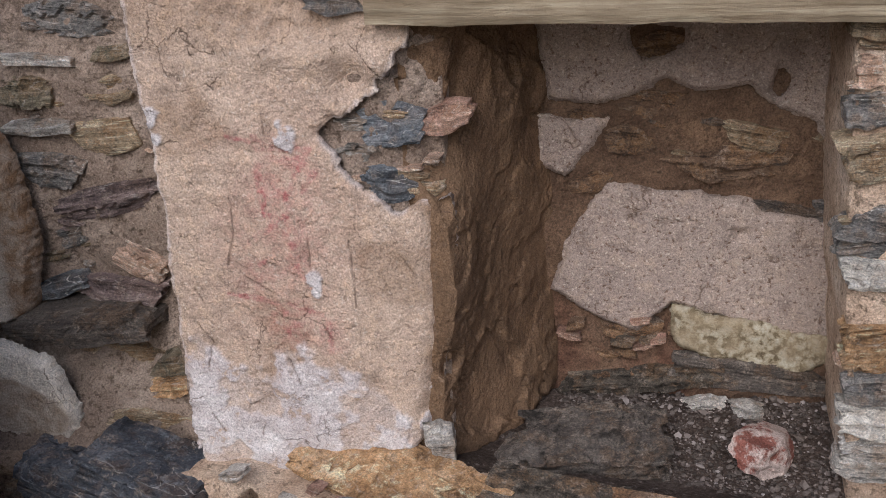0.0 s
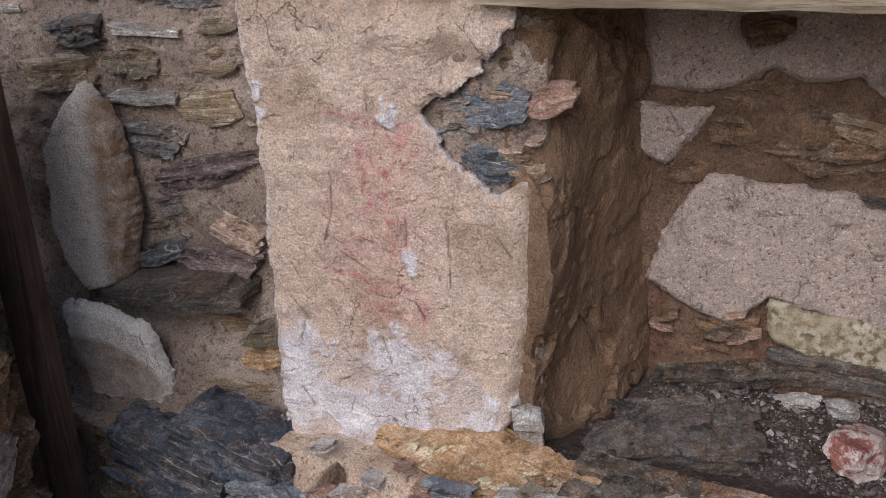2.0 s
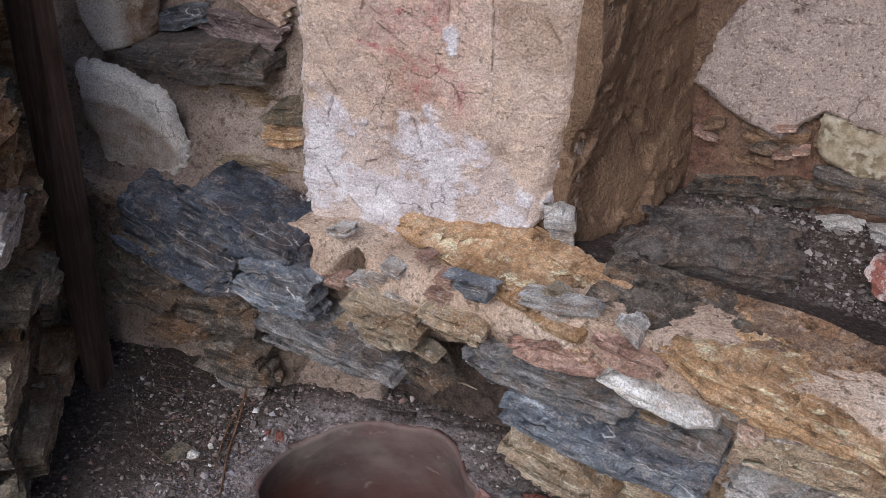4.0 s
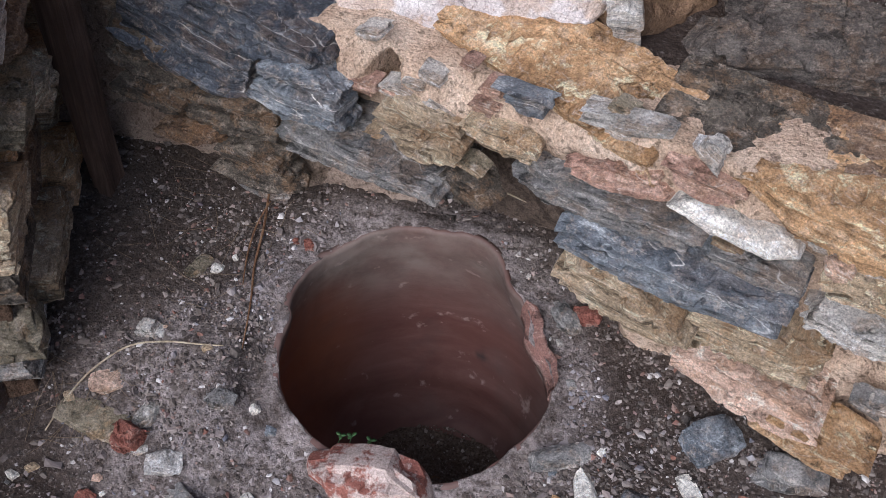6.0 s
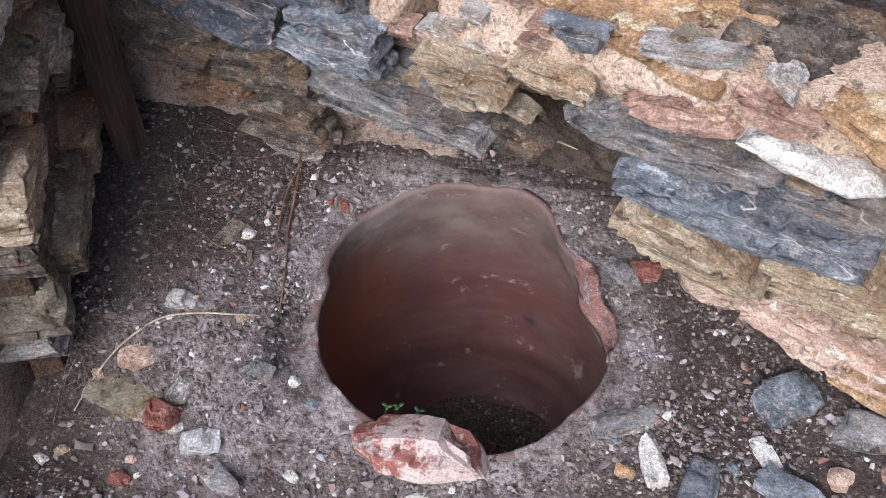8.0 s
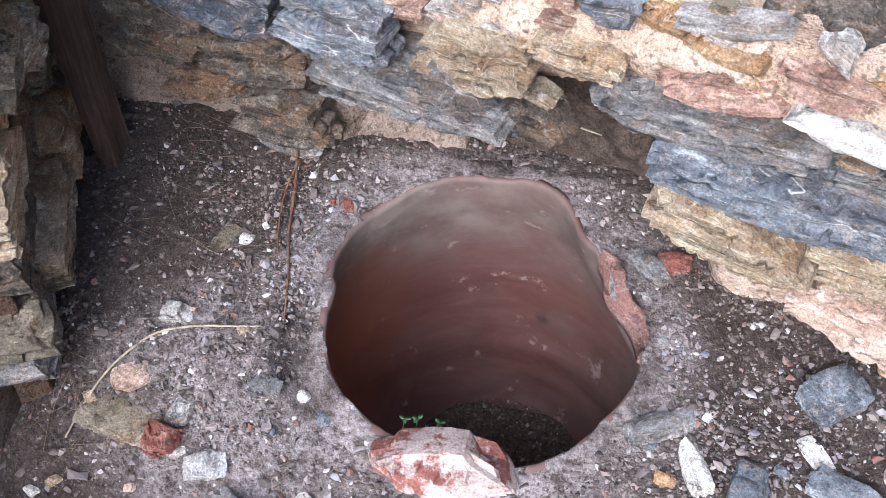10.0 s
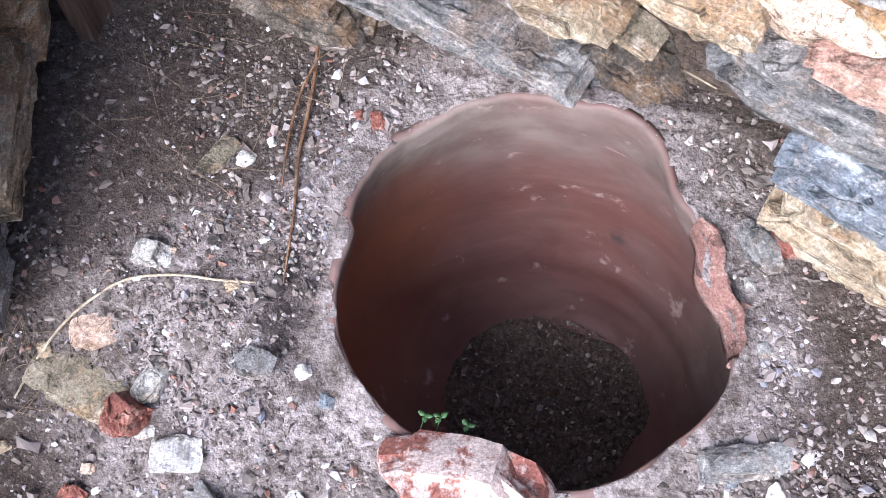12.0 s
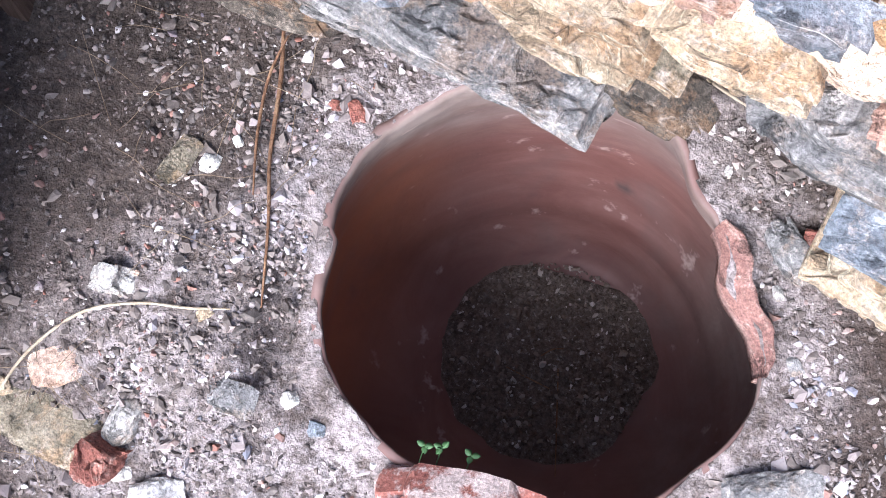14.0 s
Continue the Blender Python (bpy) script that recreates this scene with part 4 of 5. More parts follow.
def side_relief(u, v, s):
    h = 0.009 * fbm(u * 7, v * 7, 0, 4, 121) + 0.003 * fbm(u * 40, v * 40, 0, 3, 122)
    h = h + 0.013 * smooth(-0.015, 0.015, fbm(u * 6, v * 6 + 2, 0, 5, 123)) + 0.005 * smooth(-0.02, 0.02, fbm(u * 14, v * 14, 0, 4, 124)) + 0.022 * smooth(1.05, 1.2, v) * fbm(u * 16, v * 12, 0, 4, 126) - 0.012
    h = h + 0.036 * smooth(0.62, 0.94, v) * smooth(0.25, 0.0, u) * smooth(1.12, 1.0, v)
    h = h + 0.035 * smooth(0.78, 0.55, v) * smooth(0.0, 0.25, u) - 0.04 * smooth(0.07, 0.0, u) * smooth(1.02, 1.12, v)
    h = h - 0.02 * smooth(0.05, 0.0, np.abs(u - 0.10 - 0.25 * (v - 1.2))) * smooth(1.12, 1.2, v)
    return h - 0.02 * smooth(1.0, 0.3, np.hypot((u - 0.03) / 0.03, (v - 0.845) / 0.012)) - 0.02 * smooth(1.0, 0.3, np.hypot((u - 0.15) / 0.014, (v - 0.83) / 0.035))


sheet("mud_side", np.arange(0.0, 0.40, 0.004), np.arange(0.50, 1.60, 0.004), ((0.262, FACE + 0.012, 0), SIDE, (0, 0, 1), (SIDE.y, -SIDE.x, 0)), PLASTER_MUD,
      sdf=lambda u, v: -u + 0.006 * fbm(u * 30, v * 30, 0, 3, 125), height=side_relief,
      attrs={"stain_shade": lambda u, v, s: np.clip(0.35 + 0.9 * fbm(u * 7, v * 7, 0, 4, 128), 0, 0.8)}, back=0.05, parent=pillar, label="side daubed with brown mud")

# ---- right jamb of the niche ----
jamb = tagged(
    sheet("jamb", np.arange(0.0, 0.62, 0.012), np.arange(0.45, 1.36, 0.012), ((0.905, FACE + 0.01, 0), (1, 0, 0), (0, 0, 1), (0, -1, 0)), MUD,
          sdf=lambda u, v: -(u - 0.045 * smooth(1.3, 0.5, v)) + 0.010 * fbm(u * 14, v * 14, 0, 3, 131), height=lambda u, v, s: 0.012 * fbm(u * 18, v * 18, 0, 4, 132) - 0.01 * smooth(0.02, 0, -s), back=0.36),
    "stone and mortar jamb beside the niche", "wall", "", "structure")

# ---- lintel ----


def beam():
    q, faces = box_grid(90, 10, 8)
    p = q * (0.46, 0.09, 0.055)
    x, y, z = p.T
    p[:, 2] += 0.006 * fbm(x * 6, y * 14, 3, 3, 141) + 0.0035 * fbm(x * 9, y * 70, z * 70, 3, 142) - 0.008 * smooth(0.3, 0.46, x)
    p[:, 1] += 0.006 * fbm(x * 7, z * 30, 1, 4, 143) + 0.003 * fbm(x * 12, z * 160, 0, 3, 144)
    r = np.hypot(q[:, 1], q[:, 2]) > 1.3
    p[r, 1:] *= 0.96
    ob = mesh_part("lintel_beam", p, faces, WOOD_PALE)
    ob.location = (0.645, 0.655, 1.395)
    return tagged(ob, "weathered pale wooden lintel beam over the niche", "beam")


beam()
wall_above = tagged(
    sheet("wall_above", np.arange(0.2, 1.6, 0.03), np.arange(1.44, 2.2, 0.03), ((0, FACE + 0.02, 0), (1, 0, 0), (0, 0, 1), (0, -1, 0)), MUD, height=lambda u, v, s: 0.015 * fbm(u * 12, v * 12, 0, 3, 151), back=0.35),
    "mud mortar wall above the lintel", "wall", "", "structure")

# ---- left wall ----
LW0, LW1 = Vector((-0.555, 0.10, 0)), Vector((-0.80, 0.61, 0))
LD = (LW1 - LW0).normalized()
LT = math.degrees(math.atan2(LD.y, LD.x))
wall_left = tagged(
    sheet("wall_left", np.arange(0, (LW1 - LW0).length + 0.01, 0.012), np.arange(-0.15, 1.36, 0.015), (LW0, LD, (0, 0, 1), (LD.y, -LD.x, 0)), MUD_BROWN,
          height=lambda u, v, s: 0.02 * fbm(u * 12, v * 12, 0, 4, 161), back=0.3),
    "dark rubble wall of rough brown stones", "wall", "", "structure")
WALL_TURN["wall_left"] = LT


def left_stones():
    rng = random.Random(44)
    # paler kinds on the outer upper stones imitate light falling on them
    outer, inner = ["tan", "pale", "slate", "pale", "ochre", "pale"], ["tan", "ochre", "ochre", "brown", "olive", "tan"]
    z, n = 0.03, 300
    while z < 1.27:
        th = rng.uniform(0.055, 0.13)
        u = rng.uniform(-0.06, 0.0)
        while u < (LW1 - LW0).length - 0.02:
            ln = rng.uniform(0.10, 0.26)
            p = LW0 + LD * (u + ln / 2) + Vector((LD.y, -LD.x, 0)) * rng.uniform(0.015, 0.075)
            stone(wall_left, rng.choice(inner if u > 0.14 else outer if z > 0.5 else ["olive", "slate", "tan", "umber"]), (p.x, p.y, z + th / 2 + rng.uniform(-0.008, 0.008)), ln * 0.92, th * 0.86, rng.uniform(-7, 7), n, 0.14)
            u += ln
            n += 1
        z += th + 0.008


# ---- stones of the walls ----
stone(low_wall, "slate", (0.294, 0.389, 0.418), 0.281, 0.058, 0, 0)
stone(low_wall, "blue", (0.405, 0.340, 0.352), 0.325, 0.062, -3, 1)
stone(low_wall, "quartz", (0.478, 0.360, 0.456), 0.177, 0.040, -10, 2)
stone(low_wall, "ochre", (0.634, 0.326, 0.525), 0.334, 0.085, -7, 3)
stone(low_wall, "red", (0.423, 0.373, 0.513), 0.104, 0.050, -7, 4)
stone(low_wall, "red", (0.305, 0.399, 0.477), 0.131, 0.049, 7, 5)
stone(low_wall, "pale", (0.306, 0.401, 0.568), 0.130, 0.026, 8, 6, 0.035)
stone(low_wall, "blue", (0.158, 0.428, 0.547), 0.064, 0.039, 4, 7, 0.035)
stone(low_wall, "pale", (0.424, 0.371, 0.575), 0.039, 0.035, -36, 8, 0.03)
stone(low_wall, "tan", (0.721, 0.314, 0.431), 0.211, 0.063, 3, 9)
stone(low_wall, "pale", (0.715, 0.305, 0.353), 0.215, 0.046, 5, 10)
stone(low_wall, "slate", (0.522, 0.356, 0.391), 0.124, 0.034, -1, 11)
stone(low_wall, "tan", (0.348, 0.348, 0.279), 0.210, 0.113, -10, 12)
stone(low_wall, "pink", (0.619, 0.329, 0.454), 0.036, 0.038, -16, 13)
stone(low_wall, "pink", (0.557, 0.327, 0.164), 0.226, 0.071, -11, 14)
stone(low_wall, "tan", (0.550, 0.348, 0.248), 0.180, 0.080, -3, 15)
stone(low_wall, "tan", (0.127, 0.433, 0.470), 0.122, 0.048, -4, 16)
stone(low_wall, "ochre", (0.668, 0.304, 0.110), 0.142, 0.074, -14, 17)
stone(low_wall, "blue", (-0.209, 0.460, 0.443), 0.150, 0.095, -3, 18)
stone(low_wall, "navy", (-0.285, 0.500, 0.505), 0.264, 0.080, -11, 19)
stone(low_wall, "navy", (-0.458, 0.560, 0.421), 0.276, 0.124, -13, 20)
stone(low_wall, "slate", (-0.099, 0.438, 0.352), 0.275, 0.058, -4, 21)
stone(low_wall, "tan", (-0.005, 0.450, 0.425), 0.135, 0.100, -6, 22, 0.10)
# umber on these corner stones stands in for the shade there
stone(low_wall, "umber", (-0.368, 0.542, 0.290), 0.205, 0.102, 8, 23)
stone(low_wall, "umber", (-0.533, 0.555, 0.291), 0.136, 0.051, 3, 24)
stone(low_wall, "umber", (-0.538, 0.576, 0.359), 0.188, 0.104, -7, 25)
stone(low_wall, "brown", (-0.467, 0.551, 0.233), 0.132, 0.046, 12, 26)
stone(low_wall, "umber", (-0.337, 0.535, 0.202), 0.129, 0.089, 1, 27)
stone(low_wall, "umber", (0.069, 0.454, 0.333), 0.075, 0.070, -21, 28)
stone(wall_back, "slate", (-0.464, 0.850, 1.308), 0.181, 0.079, -4, 29)
stone(wall_back, "pale", (-0.534, 0.840, 1.226), 0.144, 0.028, -2, 30)
stone(wall_back, "olive", (-0.583, 0.848, 1.164), 0.128, 0.066, 0, 31)
stone(wall_back, "pale", (-0.558, 0.842, 1.095), 0.142, 0.033, 4, 32)
stone(wall_back, "slate", (-0.562, 0.850, 1.006), 0.138, 0.071, -5, 33)
stone(wall_back, "olive", (-0.383, 0.848, 1.239), 0.077, 0.029, 4, 34)
stone(wall_back, "tan", (-0.403, 0.856, 1.168), 0.097, 0.064, 7, 35)
stone(wall_back, "purple", (-0.436, 0.850, 0.946), 0.214, 0.068, 12, 36)
stone(wall_back, "purple", (-0.437, 0.830, 0.754), 0.164, 0.066, -4, 37)
stone(wall_back, "blue", (-0.565, 0.830, 0.762), 0.115, 0.043, 15, 38)
stone(wall_back, "pink", (-0.383, 0.840, 0.818), 0.096, 0.068, -30, 39)
stone(wall_back, "slate", (-0.536, 0.856, 0.863), 0.074, 0.046, 16, 40)
stone(wall_back, "tan", (-0.427, 0.860, 1.073), 0.132, 0.078, 6, 41)
stone(wall_back, "dark", (-0.492, 0.740, 0.710), 0.273, 0.066, 3, 42)
stone(wall_back, "tan", (-0.454, 0.810, 0.608), 0.217, 0.097, 7, 43)
stone(wall_back, "ochre", (-0.300, 0.740, 0.598), 0.086, 0.042, 8, 44)
stone(wall_back, "olive", (-0.305, 0.750, 0.638), 0.080, 0.042, 9, 45)
stone(wall_back, "tan", (-0.349, 0.720, 0.516), 0.176, 0.070, -6, 46)
stone(wall_back, "olive", (-0.289, 0.700, 0.433), 0.147, 0.061, 2, 47)
stone(wall_back, "tan", (-0.737, 0.830, 1.135), 0.168, 0.067, 5, 48)
stone(wall_back, "slate", (-0.683, 0.830, 1.221), 0.095, 0.065, 6, 49)
stone(niche_back, "brown", (0.627, 0.945, 1.111), 0.162, 0.074, -5, 50)
stone(niche_back, "brown", (0.733, 0.939, 1.018), 0.226, 0.078, 2, 51)
stone(niche_back, "tan", (0.794, 0.941, 1.063), 0.102, 0.052, -11, 52)
stone(niche_back, "dark", (0.850, 0.945, 0.923), 0.128, 0.037, -9, 53)
stone(niche_back, "brown", (0.501, 0.945, 0.976), 0.077, 0.051, 18, 54)
stone(niche_back, "brown", (0.622, 0.945, 1.235), 0.094, 0.044, 3, 55)
stone(niche_back, "slate", (0.934, 0.945, 0.925), 0.044, 0.044, 1, 56)
stone(niche_back, "umber", (0.600, 0.905, 0.575), 0.300, 0.050, 8, 57)
stone(niche_back, "dark", (0.814, 0.915, 0.592), 0.294, 0.080, -6, 58)
stone(niche_back, "brown", (0.600, 0.940, 0.655), 0.080, 0.050, 14, 59)
stone(niche_back, "brown", (0.575, 0.945, 1.054), 0.088, 0.065, -6, 60)
stone(pillar, "blue", (0.203, 0.620, 1.173), 0.099, 0.078, 6, 61)
stone(pillar, "red", (0.286, 0.635, 1.177), 0.076, 0.050, 11, 62)
stone(pillar, "blue", (0.196, 0.615, 1.070), 0.085, 0.063, -5, 63)
stone(pillar, "pale", (0.137, 0.620, 1.123), 0.067, 0.045, -3, 64)
stone(pillar, "slate", (0.123, 0.594, 1.368), 0.103, 0.035, -2, 65)
stone(jamb, "slate", (0.930, 0.600, 1.203), 0.046, 0.051, 0, 66)
stone(jamb, "pink", (0.926, 0.600, 1.262), 0.041, 0.050, 0, 67)
stone(jamb, "slate", (0.955, 0.600, 1.018), 0.085, 0.099, -11, 68)
stone(jamb, "quartz", (0.956, 0.590, 0.943), 0.075, 0.056, -5, 69)
stone(jamb, "ochre", (0.967, 0.590, 0.820), 0.076, 0.079, 7, 70)
stone(jamb, "slate", (0.978, 0.590, 0.743), 0.085, 0.071, 3, 71)
stone(jamb, "quartz", (0.980, 0.585, 0.694), 0.091, 0.062, -3, 72)
stone(jamb, "pale", (0.985, 0.590, 0.620), 0.096, 0.085, 1, 73)
stone(jamb, "tan", (0.941, 0.600, 1.130), 0.088, 0.079, 7, 74)
stone(jamb, "tan", (0.935, 0.600, 1.319), 0.061, 0.057, -0, 75)


def chips(parent, count, seed, spot, kinds):
    """Small stone chips pressed into the mortar between the larger stones."""
    rng = random.Random(seed)
    for k in range(count):
        ln = rng.uniform(0.018, 0.055)
        stone(parent, rng.choice(kinds), spot(rng), ln, ln * rng.uniform(0.3, 0.6), rng.uniform(-18, 14), seed * 100 + k, 0.04)


def low_spot(rng):
    x, z = rng.uniform(-0.12, 0.95), rng.uniform(0.2, 0.54)
    if -0.25 < x < 0.3 and z < 0.34:
        z += 0.24
    return (x, 0.478 - 0.2 * x - 0.004, z)


chips(low_wall, 70, 21, low_spot, ["slate", "pale", "tan", "red", "olive", "pale", "pink"])
chips(wall_back, 34, 22, lambda rng: (rng.uniform(-0.85, -0.28), 0.857, rng.uniform(0.78, 1.42)), ["slate", "pale", "tan", "olive", "pink", "purple"])
chips(pillar, 7, 23, lambda rng: (rng.uniform(0.12, 0.27), 0.622, rng.uniform(1.05, 1.22)), ["pale", "pink", "tan", "pale"])
chips(niche_back, 26, 24, lambda rng: (rng.uniform(0.46, 0.95), 0.945, rng.uniform(0.58, 1.15)), ["brown", "dark", "tan", "brown"])
chips(niche_back, 20, 26, lambda rng: (rng.uniform(0.46, 0.68), 0.942 - 0.03 * rng.random(), rng.uniform(0.57, 0.70)), ["brown", "red", "umber", "brown"])
chips(jamb, 26, 25, lambda rng: (rng.uniform(0.92, 1.1), 0.603, rng.uniform(0.55, 1.32)), ["pale", "tan", "slate", "pink"])
left_stones()

# ---- plain unseen walls, added to close the place and block side light ----


def unseen_wall(name, x0, y0, x1, y1, h, label):
    d = Vector((x1 - x0, y1 - y0, 0))
    ln = d.length
    d.normalize()
    return tagged(sheet(name, np.arange(0, ln + 0.01, 0.08), np.arange(-0.2, h, 0.08), ((x0, y0, 0), d, (0, 0, 1), (d.y, -d.x, 0)), MUD_BACK, height=lambda u, v, s: 0.03 * fbm(u * 4, v * 4, 0, 3, 171), back=0.3), label, "wall", "", "structure")


unseen_wall("wall_right", 1.9, 0.9, 1.9, -2.4, 1.1, "unseen mud-mortared rubble wall added to close the place and block side light")
unseen_wall("wall_left_far", -0.66, -2.4, -0.60, 0.10, 0.35, "unseen mud-mortared rubble wall added to close the place and block side light")

# ---- upright post in the corner ----


def post():
    root = tagged(holder("wooden_post", -0.635, 0.535, 0.09), "dark brown wooden post standing in the wall corner", "post")
    for dx, w, dy in ((-0.021, 0.0125, 0.004), (0.012, 0.0195, -0.006)):
        q, faces = box_grid(4, 4, 60)
        p = q * (w, 0.028, 1.0)
        p[:, 0] = (p[:, 0] + dx) * (0.62 + 0.38 * smooth(-1.0, -0.3, p[:, 2])) + 0.002 * fbm(p[:, 2] * 6, p[:, 1] * 40, 0, 3, 181) - 0.05 * (p[:, 2] + 1)
        p[:, 1] += 0.002 * fbm(p[:, 2] * 6, p[:, 0] * 40, 3, 3, 182) + dy
        mesh_part("plank", p + (-0.620, 0.522, 1.05), faces, WOOD_DARK, root)


post()

# ---- loose things ----
GRAVEL_COARSE = gravel_mat("coarse_gravel", [(0.0, (0.045, 0.038, 0.034)), (0.35, (0.11, 0.092, 0.08)), (0.6, (0.17, 0.14, 0.12)), (0.8, (0.25, 0.215, 0.19)), (0.88, (0.20, 0.09, 0.062)), (0.94, (0.12, 0.12, 0.14)), (1.0, (0.55, 0.51, 0.48))])


def gz(x, y):
    return float(ground_z(x, y))


def slab(parent, kind, place, length, depth, thick, turn, seed, tip=(0, 0), label=""):
    """A flat stone bedded in the top of a wall; place is its middle."""
    p, faces = rock_points(length, depth, thick, seed, 1.2, 3)
    ob = mesh_part("stone", p, faces, ROCK[kind])
    ob.parent = parent
    ob.matrix_parent_inverse = Matrix.Translation(parent.location).inverted()
    ob.matrix_basis = Matrix.Translation(place) @ Euler((radians(tip[0]), radians(tip[1]), radians(turn))).to_matrix().to_4x4()
    if label:
        tagged(ob, label)
    return ob


slab(low_wall, "ochre", (0.215, 0.545, 0.535), 0.36, 0.15, 0.07, -27, 501, (14, 4))
slab(low_wall, "umber", (0.50, 0.485, 0.540), 0.30, 0.14, 0.06, -12, 503, (6, 2))
slab(low_wall, "brown", (0.67, 0.445, 0.545), 0.32, 0.13, 0.05, -14, 504, (10, 3))
slab(low_wall, "tan", (0.92, 0.40, 0.53), 0.26, 0.14, 0.06, -10, 505, (8, 3))
slab(niche_floor, "dark", (0.535, 0.70, 0.535), 0.26, 0.17, 0.10, 8, 507, (6, 0))
slab(niche_floor, "dark", (0.40, 0.66, 0.525), 0.13, 0.12, 0.07, -20, 508, (6, 6))
slab(pillar, "pale", (0.268, 0.60, 0.585), 0.028, 0.03, 0.10, 10, 509, (0, -6))

rock("red_stone", "pink", (0.818, 0.70, 0.53), 0.095, 0.075, 0.08, 60, 521, "pinkish red broken stone with white lime on it", mat=TERRACOTTA_LIME, tip=(8, 12), worn=0.3)
rock("pale_stone", "pale", (0.73, 0.87, 0.545), 0.075, 0.04, 0.03, 12, 522, "small pale grey stone on the niche floor")
rock("grey_stone", "pale", (0.805, 0.855, 0.54), 0.045, 0.04, 0.04, 0, 523, "small grey stone on the niche floor")

rock("tile_fragment", "pink", (0.012, 0.128, gz(0.012, 0.128)), 0.165, 0.075, 0.072, 3, 531, "broken red tile block with worn white limewash", "tile", mat=TERRACOTTA_LIME, tip=(-18, -4), rough=1.3, worn=0.3, sink=0.1)
LIMY = "lime-crusted pale stone lying on gritty soil"
rock("red_stone", "red", (-0.366, 0.065, gz(-0.366, 0.065)), 0.05, 0.045, 0.055, 70, 541, "rounded red-brown terracotta lump on the soil", mat=TERRACOTTA, tip=(0, 30), rough=0.5)
rock("white_stone", "pale", (-0.299, 0.05, gz(-0.299, 0.05)), 0.042, 0.038, 0.03, 20, 542, LIMY, rough=3.6, worn=0.9, sink=0.3, mat=LIME)
rock("pale_stone", "slate", (-0.249, 0.009, gz(-0.249, 0.009)), 0.05, 0.035, 0.035, -30, 543, "angular pale grey stone bedded in soil", sink=0.45)
rock("brown_stone", "red", (-0.401, -0.027, gz(-0.401, -0.027)), 0.028, 0.022, 0.02, 0, 544, "small orange-brown pebble on the soil", mat=TERRACOTTA)
rock("pale_pebble", "pale", (-0.407, 0.241, gz(-0.407, 0.241)), 0.042, 0.032, 0.025, 10, 545, "small pale grey pebble on the soil")
rock("white_pebble", "quartz", (-0.2, 0.187, gz(-0.2, 0.187)), 0.02, 0.016, 0.014, 40, 546, "small white pebble beside the jar mouth")
rock("pale_stone", "slate", (-0.25, 0.168, gz(-0.25, 0.168)), 0.042, 0.036, 0.018, 0, 547, "small pale stone bedded in soil", rough=1.6)
rock("pale_stone", "pale", (-0.353, 0.111, gz(-0.353, 0.111)), 0.045, 0.03, 0.02, 80, 548, "small beige stone bedded in soil")
rock("pale_stone", "pink", (-0.441, 0.144, gz(-0.441, 0.144)), 0.05, 0.04, 0.02, 35, 549, "flat beige stone bedded in soil", sink=0.5)
rock("flat_stone", "olive", (-0.433, 0.088, gz(-0.433, 0.088)), 0.12, 0.06, 0.03, -8, 550, "flat grey-green stone bedded in soil", sink=0.6)
rock("dark_stone", "slate", (0.313, 0.248, gz(0.313, 0.248)), 0.10, 0.035, 0.03, 22, 551, "dark grey slate splinter beside the jar")
rock("white_stone", "quartz", (0.362, 0.188, gz(0.362, 0.188)), 0.085, 0.035, 0.03, -70, 552, "white and grey quartz splinter on the soil")
rock("dark_stone", "blue", (0.431, 0.16, gz(0.431, 0.16)), 0.09, 0.045, 0.03, 78, 553, "dark blue-grey slate piece on the soil")
rock("white_shard", "quartz", (0.516, 0.232, gz(0.516, 0.232)), 0.058, 0.026, 0.012, -55, 554, "thin whitish shard on the soil")
rock("green_stone", "blue", (0.536, 0.323, gz(0.536, 0.323)), 0.075, 0.06, 0.045, 40, 555, "greenish grey stone with a white vein")
rock("green_stone", "slate", (0.662, 0.296, gz(0.662, 0.296)), 0.085, 0.05, 0.04, 0, 556, "greenish grey stone at the wall foot")
rock("dark_stone", "blue", (0.558, 0.18, gz(0.558, 0.18)), 0.085, 0.05, 0.03, -25, 557, "dark slate piece on the soil")
rock("red_stone", "red", (0.701, 0.242, gz(0.701, 0.242)), 0.045, 0.036, 0.035, 0, 558, "dark red rounded stone on the soil")
rock("pink_pebble", "pink", (0.62, 0.214, gz(0.62, 0.214)), 0.034, 0.03, 0.025, 0, 559, "small pink pebble on the soil")
rock("orange_pebble", "ochre", (0.326, 0.176, gz(0.326, 0.176)), 0.026, 0.02, 0.015, 0, 560, "small orange pebble on the soil")
rock("red_pebble", "red", (-0.215, 0.489, gz(-0.215, 0.489)), 0.024, 0.016, 0.014, 120, 561, "small red tile crumb beside the jar", mat=TERRACOTTA)
rock("red_pebble", "red", (-0.24, 0.489, gz(-0.24, 0.489)), 0.013, 0.01, 0.009, 0, 562, "tiny red tile crumb beside the jar", mat=TERRACOTTA)
rock("flat_stone", "olive", (-0.378, 0.382, gz(-0.378, 0.382)), 0.05, 0.03, 0.014, 75, 563, "flat yellowish stone on the soil")
rock("white_pebble", "quartz", (-0.347, 0.39, gz(-0.347, 0.39)), 0.022, 0.018, 0.014, 80, 564, "small whitish pebble on the soil")
rock("pale_splinter", "pale", (0.035, 0.077, gz(0.035, 0.077)), 0.036, 0.014, 0.01, 30, 566, "pale splinter in front of the tile block")
rock("dark_stone", "slate", (0.261, 0.469, gz(0.261, 0.469)), 0.06, 0.03, 0.03, -50, 567, "dark slate chip at the jar rim")
